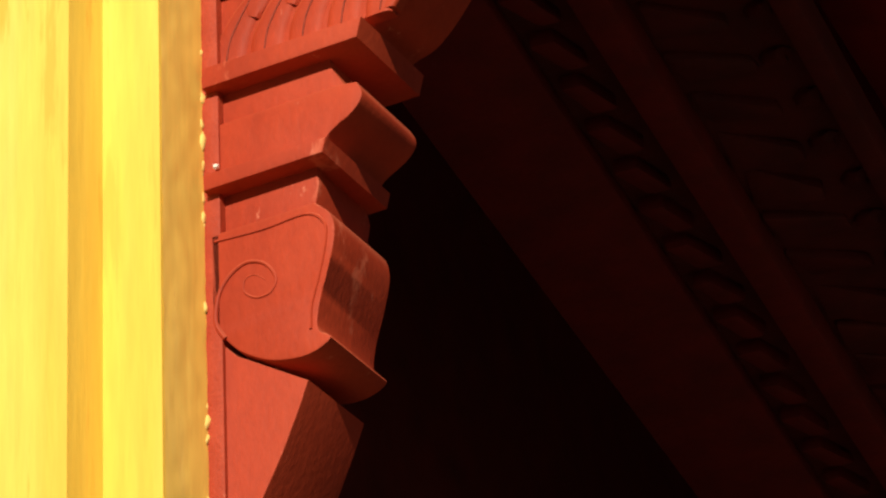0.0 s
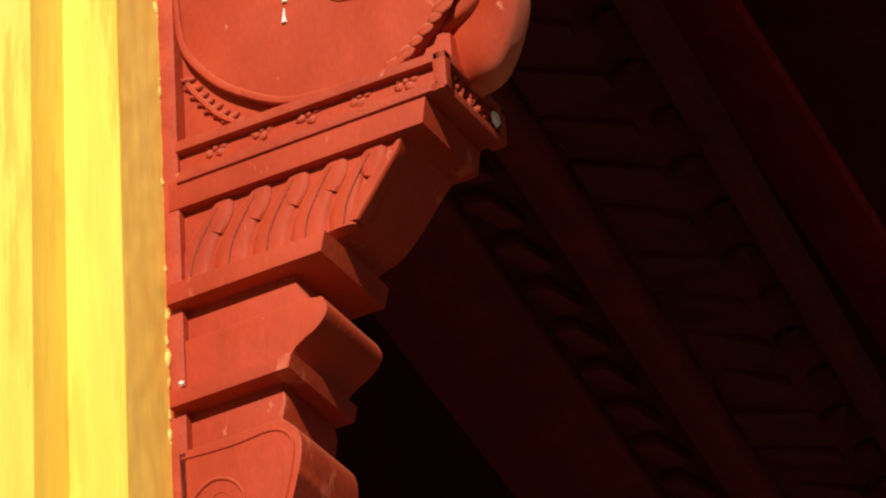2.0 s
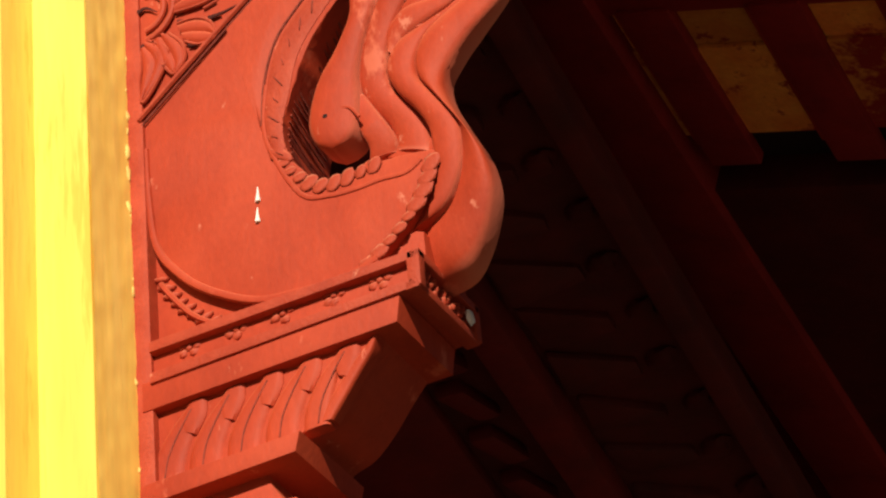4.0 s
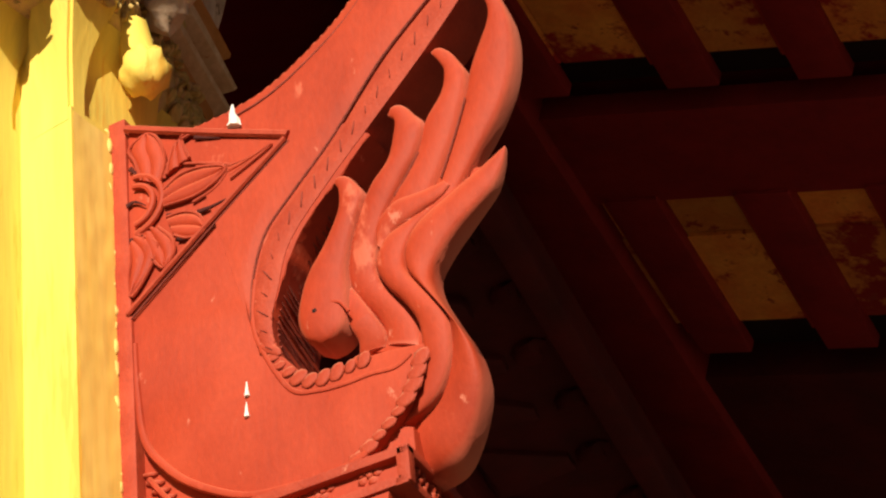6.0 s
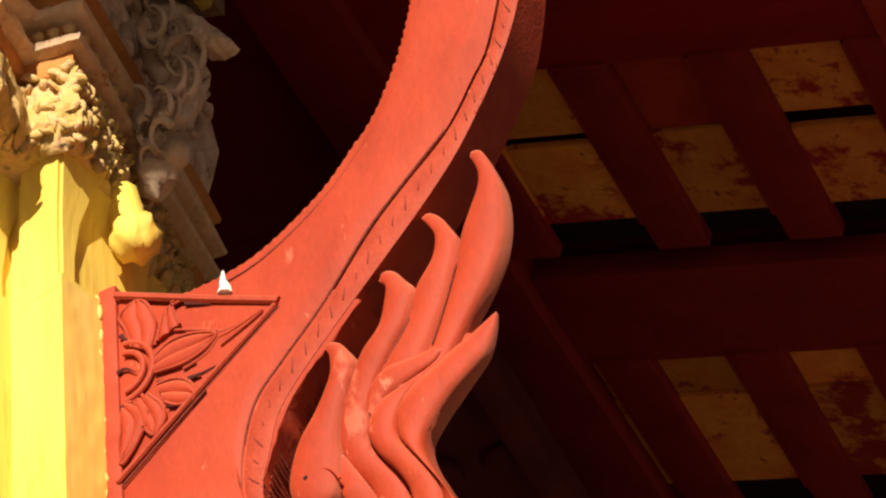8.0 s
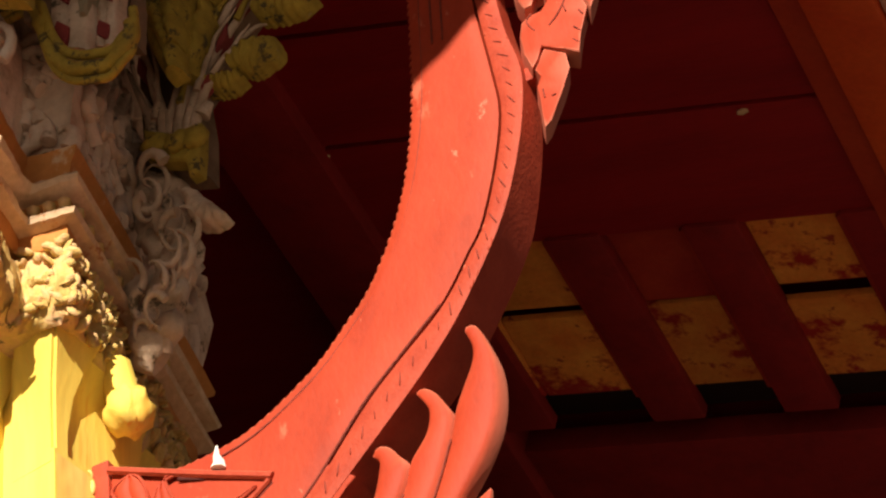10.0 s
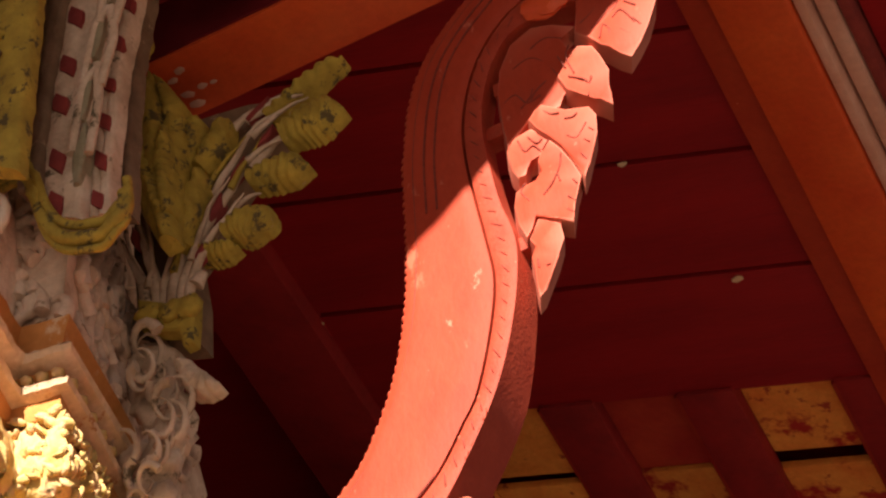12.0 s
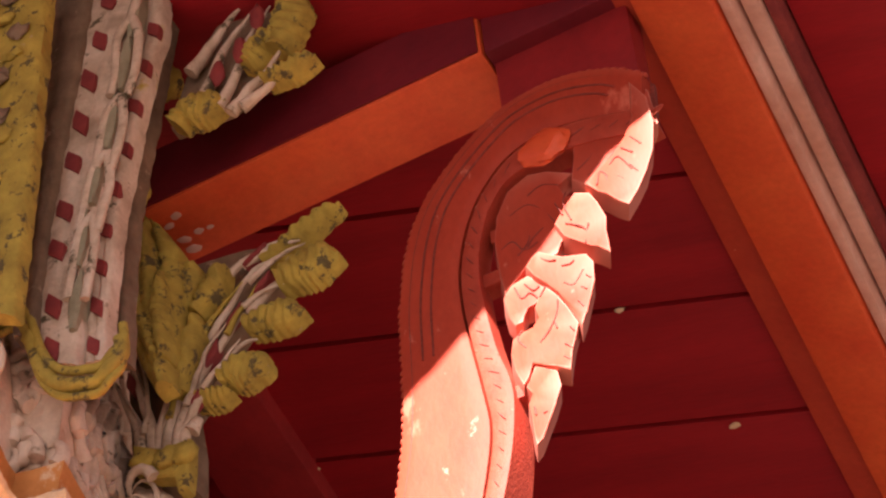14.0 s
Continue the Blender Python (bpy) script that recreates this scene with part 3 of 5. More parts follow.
def flame(left, right, front, swell, back, foot=None, cap=0.020):
    """A rounded strand between two edges; it swells with its width."""
    L, R = resample(curve(left, 5), 56), resample(curve(right, 5), 56)
    bm = bmesh.new()
    rows = []
    for i in range(56):
        lean = 0.0 if foot is None else (foot - front) * max(0.0, 1 - i / 26) ** 1.3
        h = min(cap, (R[i] - L[i]).length * swell)
        row = [bm.verts.new((L[i].x, back + lean, L[i].y))]
        for j in range(15):
            u = j / 14
            p = L[i].lerp(R[i], u)
            row.append(bm.verts.new((p.x, front + lean - h * max(0.0, 1 - (2 * u - 1) ** 2) ** 0.55, p.y)))
        rear = back + lean - (back - front - 0.004) * max(0.0, (i - 42) / 13)
        row[0].co.y = rear
        row.append(bm.verts.new((R[i].x, rear, R[i].y)))
        rows.append(row)
    for a, b in zip(rows, rows[1:]):
        for j in range(len(a) - 1):
            bm.faces.new((a[j], a[j + 1], b[j + 1], b[j]))
        bm.faces.new((a[-1], a[0], b[0], b[-1]))
    bm.faces.new(rows[0])
    bm.faces.new(rows[-1])
    bmesh.ops.remove_doubles(bm, verts=bm.verts, dist=1e-5)
    bmesh.ops.dissolve_degenerate(bm, edges=bm.edges, dist=1e-5)
    return part("flame_leaf", bm, RED_LEAF, bracket, "", 50)


flame([(0.478, 4.622), (0.506, 4.673), (0.533, 4.731), (0.553, 4.785), (0.563, 4.822), (0.577, 4.853), (0.591, 4.883), (0.595, 4.91), (0.587, 4.939)], [(0.526, 4.634), (0.558, 4.681), (0.579, 4.709), (0.597, 4.736), (0.615, 4.773), (0.625, 4.819), (0.625, 4.866), (0.614, 4.913), (0.602, 4.943), (0.59, 4.947)], 0.010, 0.17, 0.030)
flame([(0.416, 4.622), (0.442, 4.671), (0.459, 4.691), (0.482, 4.726), (0.495, 4.765), (0.52, 4.799), (0.528, 4.832), (0.524, 4.849), (0.513, 4.871)], [(0.479, 4.62), (0.507, 4.671), (0.534, 4.729), (0.553, 4.784), (0.557, 4.819), (0.55, 4.839), (0.538, 4.862), (0.523, 4.876), (0.514, 4.874)], 0.008, 0.17, 0.028)
flame([(0.373, 4.463), (0.379, 4.478), (0.373, 4.499), (0.365, 4.533)], [(0.412, 4.463), (0.414, 4.481), (0.402, 4.511), (0.379, 4.557)], 0.004, 0.16, 0.03, 0.020)
flame([(0.411, 4.465), (0.412, 4.483), (0.405, 4.506), (0.39, 4.531), (0.378, 4.559), (0.375, 4.582), (0.383, 4.616), (0.396, 4.653), (0.415, 4.694), (0.441, 4.722), (0.454, 4.762), (0.457, 4.783), (0.448, 4.796)], [(0.457, 4.445), (0.457, 4.48), (0.442, 4.514), (0.423, 4.541), (0.413, 4.57), (0.417, 4.601), (0.428, 4.634), (0.446, 4.664), (0.462, 4.686), (0.485, 4.72), (0.496, 4.76), (0.486, 4.778), (0.471, 4.801), (0.456, 4.808), (0.45, 4.799)], 0.002, 0.17, 0.03, 0.022)
flame([(0.37, 4.317), (0.414, 4.332), (0.445, 4.364), (0.465, 4.402), (0.466, 4.429), (0.465, 4.465), (0.449, 4.501), (0.429, 4.532), (0.417, 4.563), (0.418, 4.584), (0.434, 4.608), (0.467, 4.62), (0.503, 4.63), (0.551, 4.648)], [(0.39, 4.325), (0.426, 4.34), (0.469, 4.354), (0.493, 4.382), (0.504, 4.416), (0.504, 4.461), (0.481, 4.505), (0.46, 4.54), (0.456, 4.567), (0.465, 4.594), (0.482, 4.613), (0.514, 4.629), (0.551, 4.646)], -0.001, 0.17, 0.03, 0.026)
flame([(0.381, 4.354), (0.411, 4.363), (0.459, 4.371), (0.486, 4.394), (0.5, 4.423), (0.502, 4.463), (0.481, 4.503), (0.461, 4.538), (0.457, 4.566), (0.465, 4.592), (0.483, 4.611), (0.515, 4.627), (0.562, 4.649), (0.603, 4.671)], [(0.436, 4.279), (0.477, 4.276), (0.504, 4.297), (0.525, 4.329), (0.535, 4.36), (0.532, 4.4), (0.516, 4.442), (0.496, 4.493), (0.492, 4.524), (0.502, 4.543), (0.529, 4.574), (0.56, 4.597), (0.585, 4.617), (0.599, 4.646), (0.604, 4.668)], -0.003, 0.19, 0.022, 0.060, 0.026)
flame([(0.419, 4.602), (0.421, 4.632), (0.437, 4.651), (0.455, 4.658), (0.485, 4.656), (0.516, 4.658)], [(0.425, 4.595), (0.442, 4.612), (0.462, 4.62), (0.482, 4.627), (0.51, 4.637), (0.523, 4.649)], 0.000, 0.16, 0.02)
hook = flame([(0.334, 4.487), (0.315, 4.502), (0.307, 4.53), (0.312, 4.562), (0.325, 4.596), (0.349, 4.629), (0.371, 4.671), (0.375, 4.705), (0.369, 4.72)], [(0.336, 4.486), (0.355, 4.488), (0.371, 4.504), (0.377, 4.542), (0.377, 4.577), (0.384, 4.613), (0.397, 4.652), (0.409, 4.684), (0.403, 4.7), (0.391, 4.719), (0.377, 4.727), (0.37, 4.722)], -0.004, 0.15, 0.034)
part("curl_rim", tube(line_on([(0.334, 4.521), (0.34, 4.534), (0.354, 4.536), (0.369, 4.529), (0.38, 4.511)], -0.0118, 5), 0.0022, 8, False, 0.7), RED, hook)
part("leaf_core", slab([(0.366, 4.596), (0.39, 4.664), (0.412, 4.69), (0.438, 4.669), (0.504, 4.67), (0.555, 4.673), (0.575, 4.662), (0.545, 4.629), (0.503, 4.596), (0.484, 4.548)], 0.014, 0.032, 0.004, 2), RED, bracket)
part("strand_core", slab([(0.386, 4.464), (0.384, 4.495), (0.374, 4.525), (0.382, 4.582), (0.428, 4.562), (0.477, 4.54), (0.488, 4.484), (0.5, 4.445), (0.494, 4.422), (0.457, 4.438)], 0.018, 0.040, 0.004, 2), RED, bracket)
# dark rods draw the shade between the strands
for pts in ([(0.457, 4.555), (0.458, 4.572), (0.466, 4.594), (0.483, 4.613), (0.514, 4.63), (0.542, 4.641)], [(0.448, 4.666), (0.463, 4.684), (0.486, 4.718)], [(0.513, 4.665), (0.537, 4.721), (0.556, 4.772)]):
    part("groove", tube(line_on(pts, 0.0005, 6), 0.0014, 6), GROOVE_SHADE, bracket)
# black bead gives the darkness inside the drilled eye
part("eye_hole", blob((0.335, -0.0135, 4.530), 0.0042, (1, 0.5, 1), 1, 0.0), JOINT, hook, "small black bead for the shaded drilled eye")
FRILL = [(0.372, 4.304), (0.405, 4.328), (0.434, 4.354), (0.452, 4.380), (0.464, 4.412)]
pieces("frill_leaf", blob((0, 0, 0), 0.0125, (1.0, 0.075, 0.80), 2, 0.6), RED_RIM, body, along(FRILL, 0.015, -0.001, -40, 0.25))
pieces("frill_leaf", blob((0, 0, 0), 0.0105, (1.0, 0.075, 0.80), 2, 0.6), RED_RIM, body, along([(0.258, 4.533), (0.264, 4.504), (0.282, 4.473), (0.315, 4.442), (0.358, 4.439), (0.389, 4.441)], 0.016, -0.001, 48, 0.3))
pieces("frill_leaf", blob((0, 0, 0), 0.012, (1.2, 0.35, 0.4), 1, 0.25), RED_RIM, body, along([(0.083, 4.404), (0.102, 4.367), (0.136, 4.328), (0.182, 4.299)], 0.014, 0.011, 50, 0.2))

# pierced flower panel in the corner above the bowl
panel = part("flower_panel", slab([(0.076, 4.948), (0.316, 4.823), (0.066, 4.64)], 0.006, 0.05, 0.002), RED, bracket)
part("panel_rail", tube(line_on([(0.076, 4.944), (0.198, 4.881), (0.312, 4.824)], 0.000, 3), 0.0060, 6, False, 0.8), RED_RIM, panel)
part("panel_rail", tube(line_on([(0.307, 4.82), (0.183, 4.73), (0.069, 4.644)], 0.000, 3), 0.0042, 6, False, 0.8), RED_RIM, panel)
part("panel_groove", tube(line_on([(0.311, 4.816), (0.186, 4.724), (0.069, 4.634)], 0.003, 3), 0.0014, 6), GROOVE_SHADE, panel)
PETALS = [
    ([(0.128, 4.818), (0.154, 4.832), (0.188, 4.829), (0.22, 4.813)], [(0.128, 4.792), (0.169, 4.788), (0.199, 4.795), (0.22, 4.812)]),
    ([(0.122, 4.832), (0.132, 4.865), (0.125, 4.901), (0.108, 4.921)], [(0.097, 4.848), (0.088, 4.881), (0.08, 4.908), (0.105, 4.923)]),
    ([(0.168, 4.853), (0.158, 4.886), (0.161, 4.894), (0.173, 4.891)], [(0.134, 4.841), (0.14, 4.866), (0.15, 4.885), (0.169, 4.893)]),
    ([(0.131, 4.772), (0.156, 4.77), (0.178, 4.755), (0.185, 4.731)], [(0.141, 4.739), (0.158, 4.727), (0.176, 4.724), (0.185, 4.731)]),
    ([(0.118, 4.762), (0.136, 4.738), (0.14, 4.714), (0.126, 4.695)], [(0.095, 4.761), (0.1, 4.731), (0.116, 4.702), (0.125, 4.694)]),
    ([(0.086, 4.765), (0.115, 4.738), (0.106, 4.706), (0.077, 4.669)], [(0.076, 4.751), (0.075, 4.72), (0.072, 4.698), (0.073, 4.671)]),
    ([(0.224, 4.813), (0.245, 4.812), (0.27, 4.815), (0.287, 4.819)], [(0.226, 4.792), (0.244, 4.799), (0.27, 4.81), (0.287, 4.818)]),
]
for left, right in PETALS:
    part("petal", ribbon(left, right, 0.004, 0.006, 0.012, 18, 10, 0.003), RED, panel)
    part("petal_edge", tube(line_on(left + right[::-1][1:], 0.0005, 4), 0.0024, 6), RED_RIM, panel)
# dark rods stand for shade in the pierced slots
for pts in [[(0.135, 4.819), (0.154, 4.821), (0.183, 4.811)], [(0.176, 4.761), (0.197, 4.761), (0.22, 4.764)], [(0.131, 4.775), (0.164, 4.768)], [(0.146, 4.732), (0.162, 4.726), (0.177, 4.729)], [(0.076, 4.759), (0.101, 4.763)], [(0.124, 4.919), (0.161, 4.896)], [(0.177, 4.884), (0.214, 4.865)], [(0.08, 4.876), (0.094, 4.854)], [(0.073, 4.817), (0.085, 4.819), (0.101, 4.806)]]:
    part("slot", tube([(x, 0.0015, z) for x, z in xz(curve(pts, 4))], 0.0040, 8, True, 0.6), SLOT_SHADE, panel)
for pts in [[(0.13, 4.861), (0.18, 4.84), (0.229, 4.815)], [(0.169, 4.781), (0.203, 4.79), (0.224, 4.811)], [(0.102, 4.776), (0.125, 4.734), (0.133, 4.708), (0.121, 4.718)], [(0.076, 4.905), (0.101, 4.887), (0.109, 4.871)], [(0.129, 4.838), (0.131, 4.875), (0.123, 4.902)]]:
    part("petal_line", tube(line_on(pts, 0.003, 4), 0.0026, 6, False, 0.8), RED_RIM, panel)
panel.location.y = -0.0075
CENTRE = Vector((0.082, 4.812))
for r in (0.044, 0.030):
    part("ring", tube([(CENTRE.x + r * math.cos(a), 0.001, CENTRE.y + r * 1.05 * math.sin(a)) for a in [-1.5 + 0.25 * i for i in range(13)]], 0.0048, 8, False, 0.8), RED, panel)

# hanging tail of carved feathers
def feather(poly, y, cuts, depth=0.030):
    """A carved feather, undercut at its back, with dark rods for the shade in incised lines."""
    bm = slab(poly, y, y + depth, 0.003)
    for v in bm.verts:
        k = max(0.0, (v.co.y - y) / depth)
        v.co.x -= 0.014 * k
        if k < 0.3:
            v.co.y += 0.004 * noise.noise(Vector((v.co.x * 40, 3.1, v.co.z * 40)))
    ob = part("tail_feather", bm, RED_LEAF, bracket)
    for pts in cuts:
        part("incision", tube(line_on(pts, y - 0.0002, 4), 0.0013, 5), GROOVE_SHADE, ob)


feather([(0.84, 5.68), (0.817, 5.666), (0.826, 5.637), (0.859, 5.625), (0.862, 5.609), (0.845, 5.58), (0.827, 5.574), (0.808, 5.557), (0.802, 5.538), (0.776, 5.537), (0.755, 5.538), (0.732, 5.519), (0.719, 5.498), (0.715, 5.55), (0.714, 5.613), (0.722, 5.66), (0.742, 5.699), (0.775, 5.715), (0.804, 5.703)], 0.004, [[(0.745, 5.566), (0.76, 5.58), (0.766, 5.594)], [(0.77, 5.671), (0.793, 5.68), (0.817, 5.666)], [(0.741, 5.648), (0.768, 5.655), (0.791, 5.629), (0.811, 5.583)], [(0.722, 5.591), (0.74, 5.597), (0.755, 5.572), (0.776, 5.576)], [(0.787, 5.598), (0.769, 5.586), (0.759, 5.57)]])
feather([(0.85, 5.804), (0.893, 5.825), (0.936, 5.822), (0.968, 5.771), (0.974, 5.697), (0.935, 5.685), (0.905, 5.652), (0.865, 5.63), (0.838, 5.664), (0.848, 5.71), (0.849, 5.757)], 0.002, [[(0.848, 5.746), (0.867, 5.763), (0.892, 5.754), (0.9, 5.713), (0.887, 5.675), (0.863, 5.655)], [(0.843, 5.778), (0.872, 5.797), (0.909, 5.779), (0.922, 5.729), (0.909, 5.684), (0.88, 5.656)], [(0.853, 5.719), (0.868, 5.733), (0.879, 5.715), (0.872, 5.69), (0.848, 5.675)], [(0.94, 5.783), (0.942, 5.734), (0.928, 5.696)]])
feather([(0.947, 5.79), (0.969, 5.741), (0.972, 5.686), (0.964, 5.639), (0.95, 5.602), (0.934, 5.577), (0.917, 5.556), (0.903, 5.571), (0.889, 5.591), (0.876, 5.607), (0.862, 5.628), (0.879, 5.645), (0.907, 5.663), (0.927, 5.685), (0.942, 5.722)], -0.01, [[(0.877, 5.617), (0.885, 5.639), (0.895, 5.622)], [(0.894, 5.596), (0.892, 5.628)], [(0.9, 5.644), (0.914, 5.652), (0.93, 5.616)], [(0.909, 5.615), (0.92, 5.599)], [(0.92, 5.666), (0.935, 5.648)], [(0.935, 5.68), (0.949, 5.657)], [(0.928, 5.627), (0.938, 5.607)]])
feather([(0.863, 5.615), (0.873, 5.589), (0.881, 5.558), (0.879, 5.532), (0.879, 5.51), (0.879, 5.488), (0.863, 5.508), (0.854, 5.515), (0.835, 5.533), (0.817, 5.557), (0.807, 5.586), (0.823, 5.61), (0.842, 5.627)], -0.006, [[(0.823, 5.576), (0.843, 5.559), (0.85, 5.547)], [(0.821, 5.594), (0.812, 5.623)], [(0.832, 5.577), (0.824, 5.615), (0.83, 5.634)], [(0.855, 5.557), (0.847, 5.523)]])
feather([(0.758, 5.527), (0.77, 5.538), (0.781, 5.54), (0.812, 5.516), (0.846, 5.501), (0.855, 5.48), (0.853, 5.448), (0.844, 5.421), (0.835, 5.394), (0.826, 5.374), (0.821, 5.391), (0.811, 5.423), (0.799, 5.452), (0.783, 5.48), (0.768, 5.503)], -0.01, [[(0.81, 5.497), (0.822, 5.493), (0.828, 5.497)], [(0.81, 5.464), (0.823, 5.452), (0.839, 5.472)], [(0.84, 5.434), (0.833, 5.443)], [(0.832, 5.406), (0.826, 5.42)], [(0.776, 5.535), (0.791, 5.517), (0.803, 5.512)], [(0.848, 5.451), (0.842, 5.46)]])
feather([(0.719, 5.493), (0.731, 5.513), (0.757, 5.517), (0.772, 5.495), (0.782, 5.478), (0.773, 5.467), (0.762, 5.459), (0.751, 5.458), (0.745, 5.445), (0.742, 5.433), (0.731, 5.434), (0.722, 5.456)], -0.002, [[(0.736, 5.503), (0.744, 5.478), (0.757, 5.482), (0.768, 5.464)], [(0.751, 5.502), (0.762, 5.484), (0.771, 5.487)]])
feather([(0.782, 5.478), (0.796, 5.454), (0.809, 5.421), (0.82, 5.386), (0.812, 5.364), (0.806, 5.341), (0.8, 5.312), (0.778, 5.329), (0.76, 5.343), (0.749, 5.351), (0.741, 5.332), (0.731, 5.32), (0.722, 5.351), (0.72, 5.384), (0.724, 5.409), (0.735, 5.414), (0.754, 5.416), (0.764, 5.429), (0.762, 5.448), (0.768, 5.464)], -0.005, [[(0.795, 5.443), (0.791, 5.419), (0.777, 5.395), (0.763, 5.381)], [(0.781, 5.477), (0.771, 5.463)], [(0.812, 5.375), (0.807, 5.386)], [(0.806, 5.346), (0.797, 5.36)], [(0.742, 5.382), (0.732, 5.404), (0.74, 5.416)], [(0.789, 5.393), (0.787, 5.405)], [(0.801, 5.328), (0.793, 5.338)]])
feather([(0.75, 5.352), (0.766, 5.337), (0.779, 5.324), (0.781, 5.298), (0.771, 5.272), (0.757, 5.244), (0.745, 5.22), (0.736, 5.212), (0.734, 5.231), (0.734, 5.267), (0.732, 5.289), (0.738, 5.306), (0.732, 5.321)], 0.0, [[(0.757, 5.261), (0.751, 5.261)], [(0.741, 5.263), (0.74, 5.279)]])
part("head_boss", blob((0.808, -0.004, 5.742), 0.034, (1.15, 0.4, 0.9), 3, 0.25), BEAM, bracket, "orange worn boss on the shaded head")
for inset in (0.034, 0.050):
    part("arm_line", tube([(p[0] + d.y * inset, -0.0058, p[1] - d.x * inset) for p, d in zip(INSET, nrm)][30:], 0.0016, 5), GROOVE_SHADE, arm)
for x, z in [(0.712, 5.331), (0.704, 5.557), (0.727, 5.634)]:
    part("peg", box(x - 0.022, x + 0.022, 0.012, 0.04, z - 0.012, z + 0.012, 0.002), RED_RIM, bracket)
# added filler over the arm, coloured dark like the shade around it
part("bearing_block", box(0.74, 0.95, 0.03, 0.08, 5.82, 6.0, 0.004), BATTEN, bracket, "added block over the arm, dark maroon to match the shade there")
for p in [(0.236, 4.885)]:
    part("dropping", tube([(p[0], -0.007, p[1] - 0.014), (p[0] + 0.001, -0.007, p[1] - 0.004), (p[0] - 0.002, -0.007, p[1] + 0.008), (p[0] - 0.001, -0.007, p[1] + 0.024)], 0.0105, 8, True), WHITE, bracket, "white bird dropping")
for p in [(0.229, 4.463), (0.227, 4.433)]:
    part("dropping", tube([(p[0], -0.001, p[1] - 0.009), (p[0], -0.001, p[1]), (p[0] + 0.0005, -0.001, p[1] + 0.013)], 0.0036, 8, True), WHITE, bracket, "white bird dropping")
part("nail", blob((0.073, -0.012, 3.964), 0.004, (1, 1, 1), 1, 0.1), WHITE, bracket, "pale nail head")

# strut beam from capital to purlin
strut = thing("strut_beam", (0.2, 0.06, 6.0), "vermilion painted horizontal strut between pillar and purlin", "beam")
part("timber", box(0.16, 0.735, 0.0, 0.125, 5.995, 6.115, 0.006), BEAM, strut)
# thin added board and end piece colour the strut's shaded side dark
part("side_board", box(0.165, 0.73, -0.004, -0.0005, 6.000, 6.112, 0.0), STRUT_SHADE, strut, "strut side with its shade put into dark maroon")
part("end_timber", box(0.737, 1.0, 0.004, 0.121, 5.998, 6.113, 0.004), STRUT_SHADE, strut, "outer end with its shade put into dark maroon")

# ---- pillar: stepped plan turned a little against the bracket ----
V1, U2, V2, VF = -0.1459, -0.0688, -0.2475, 0.25
PV = pose(0.047, -0.090, 0.055, 0, 0, 11) @ Matrix.Translation((0, -V1, 0))


def plan(d, V1=V1, U2=U2, V2=V2, VF=VF):
    """The stepped plan in the pillar's axes, set out by d."""
    uc = V2 - (V1 + VF) / 2
    vc = (V1 + VF) / 2
    a, b, c = -uc + d, vc - V1 + d, -uc + U2 + d
    q = [(a, -b), (c, -b), (c, -a)]
    out = []
    for k in range(4):
        cs, sn = ((1, 0), (0, 1), (-1, 0), (0, -1))[k]
        for x, y in reversed(q):
            out.append((uc + x * cs - y * sn, vc + x * sn + y * cs))
    return out


def stack(levels, caps=True, wobble=0.0, cut=1, axes=PV, size=()):
    """Rings of the stepped plan: (offset, z), with an uneven surface where wobble is set."""
    bm = bmesh.new()
    rings = []
    for d, z in levels:
        p = plan(d, *size)
        ring = []
        for i, (x, y) in enumerate(p):
            x2, y2 = p[(i + 1) % len(p)]
            for s in range(cut):
                f = s / cut
                v = axes @ Vector((x + (x2 - x) * f, y + (y2 - y) * f, z))
                if wobble:
                    v += wobble * noise.noise_vector(v * 38) + 0.45 * wobble * noise.noise_vector(v * 120)
                ring.append(bm.verts.new(v))
        rings.append(ring)
    k = len(rings[0])
    for a, b in zip(rings, rings[1:]):
        for i in range(k):
            bm.faces.new((a[i], a[(i + 1) % k], b[(i + 1) % k], b[i]))
    if caps:
        bm.faces.new(rings[0])
        bm.faces.new(rings[-1])
    return bm


def on(u, v, z):
    """A place in the pillar's axes."""
    return PV @ Vector((u, v, z))


pillar = thing("pillar", (-0.15, 0.06, 0), "yellow limewashed redented pillar with a stained lotus capital", "pillar")
SHAFT = (-0.0813, -0.0862, -0.1417, 0.20)
SHAFT_AXES = pose(0.051, 0, 0, 0, 0, -8)
shaft = part("shaft", stack([(0.02, 0.0), (0.0, 0.3), (0.0, 4.95)], True, 0.0, 1, SHAFT_AXES, SHAFT), YELLOW, pillar, "", 20)
part("neck", stack([(-0.006, 4.945), (-0.006, 5.03), (-0.002, 5.08), (0.012, 5.13)], True, 0.003, 4, SHAFT_AXES, (*SHAFT[:3], 0.13)), YELLOW, pillar, "", 50)


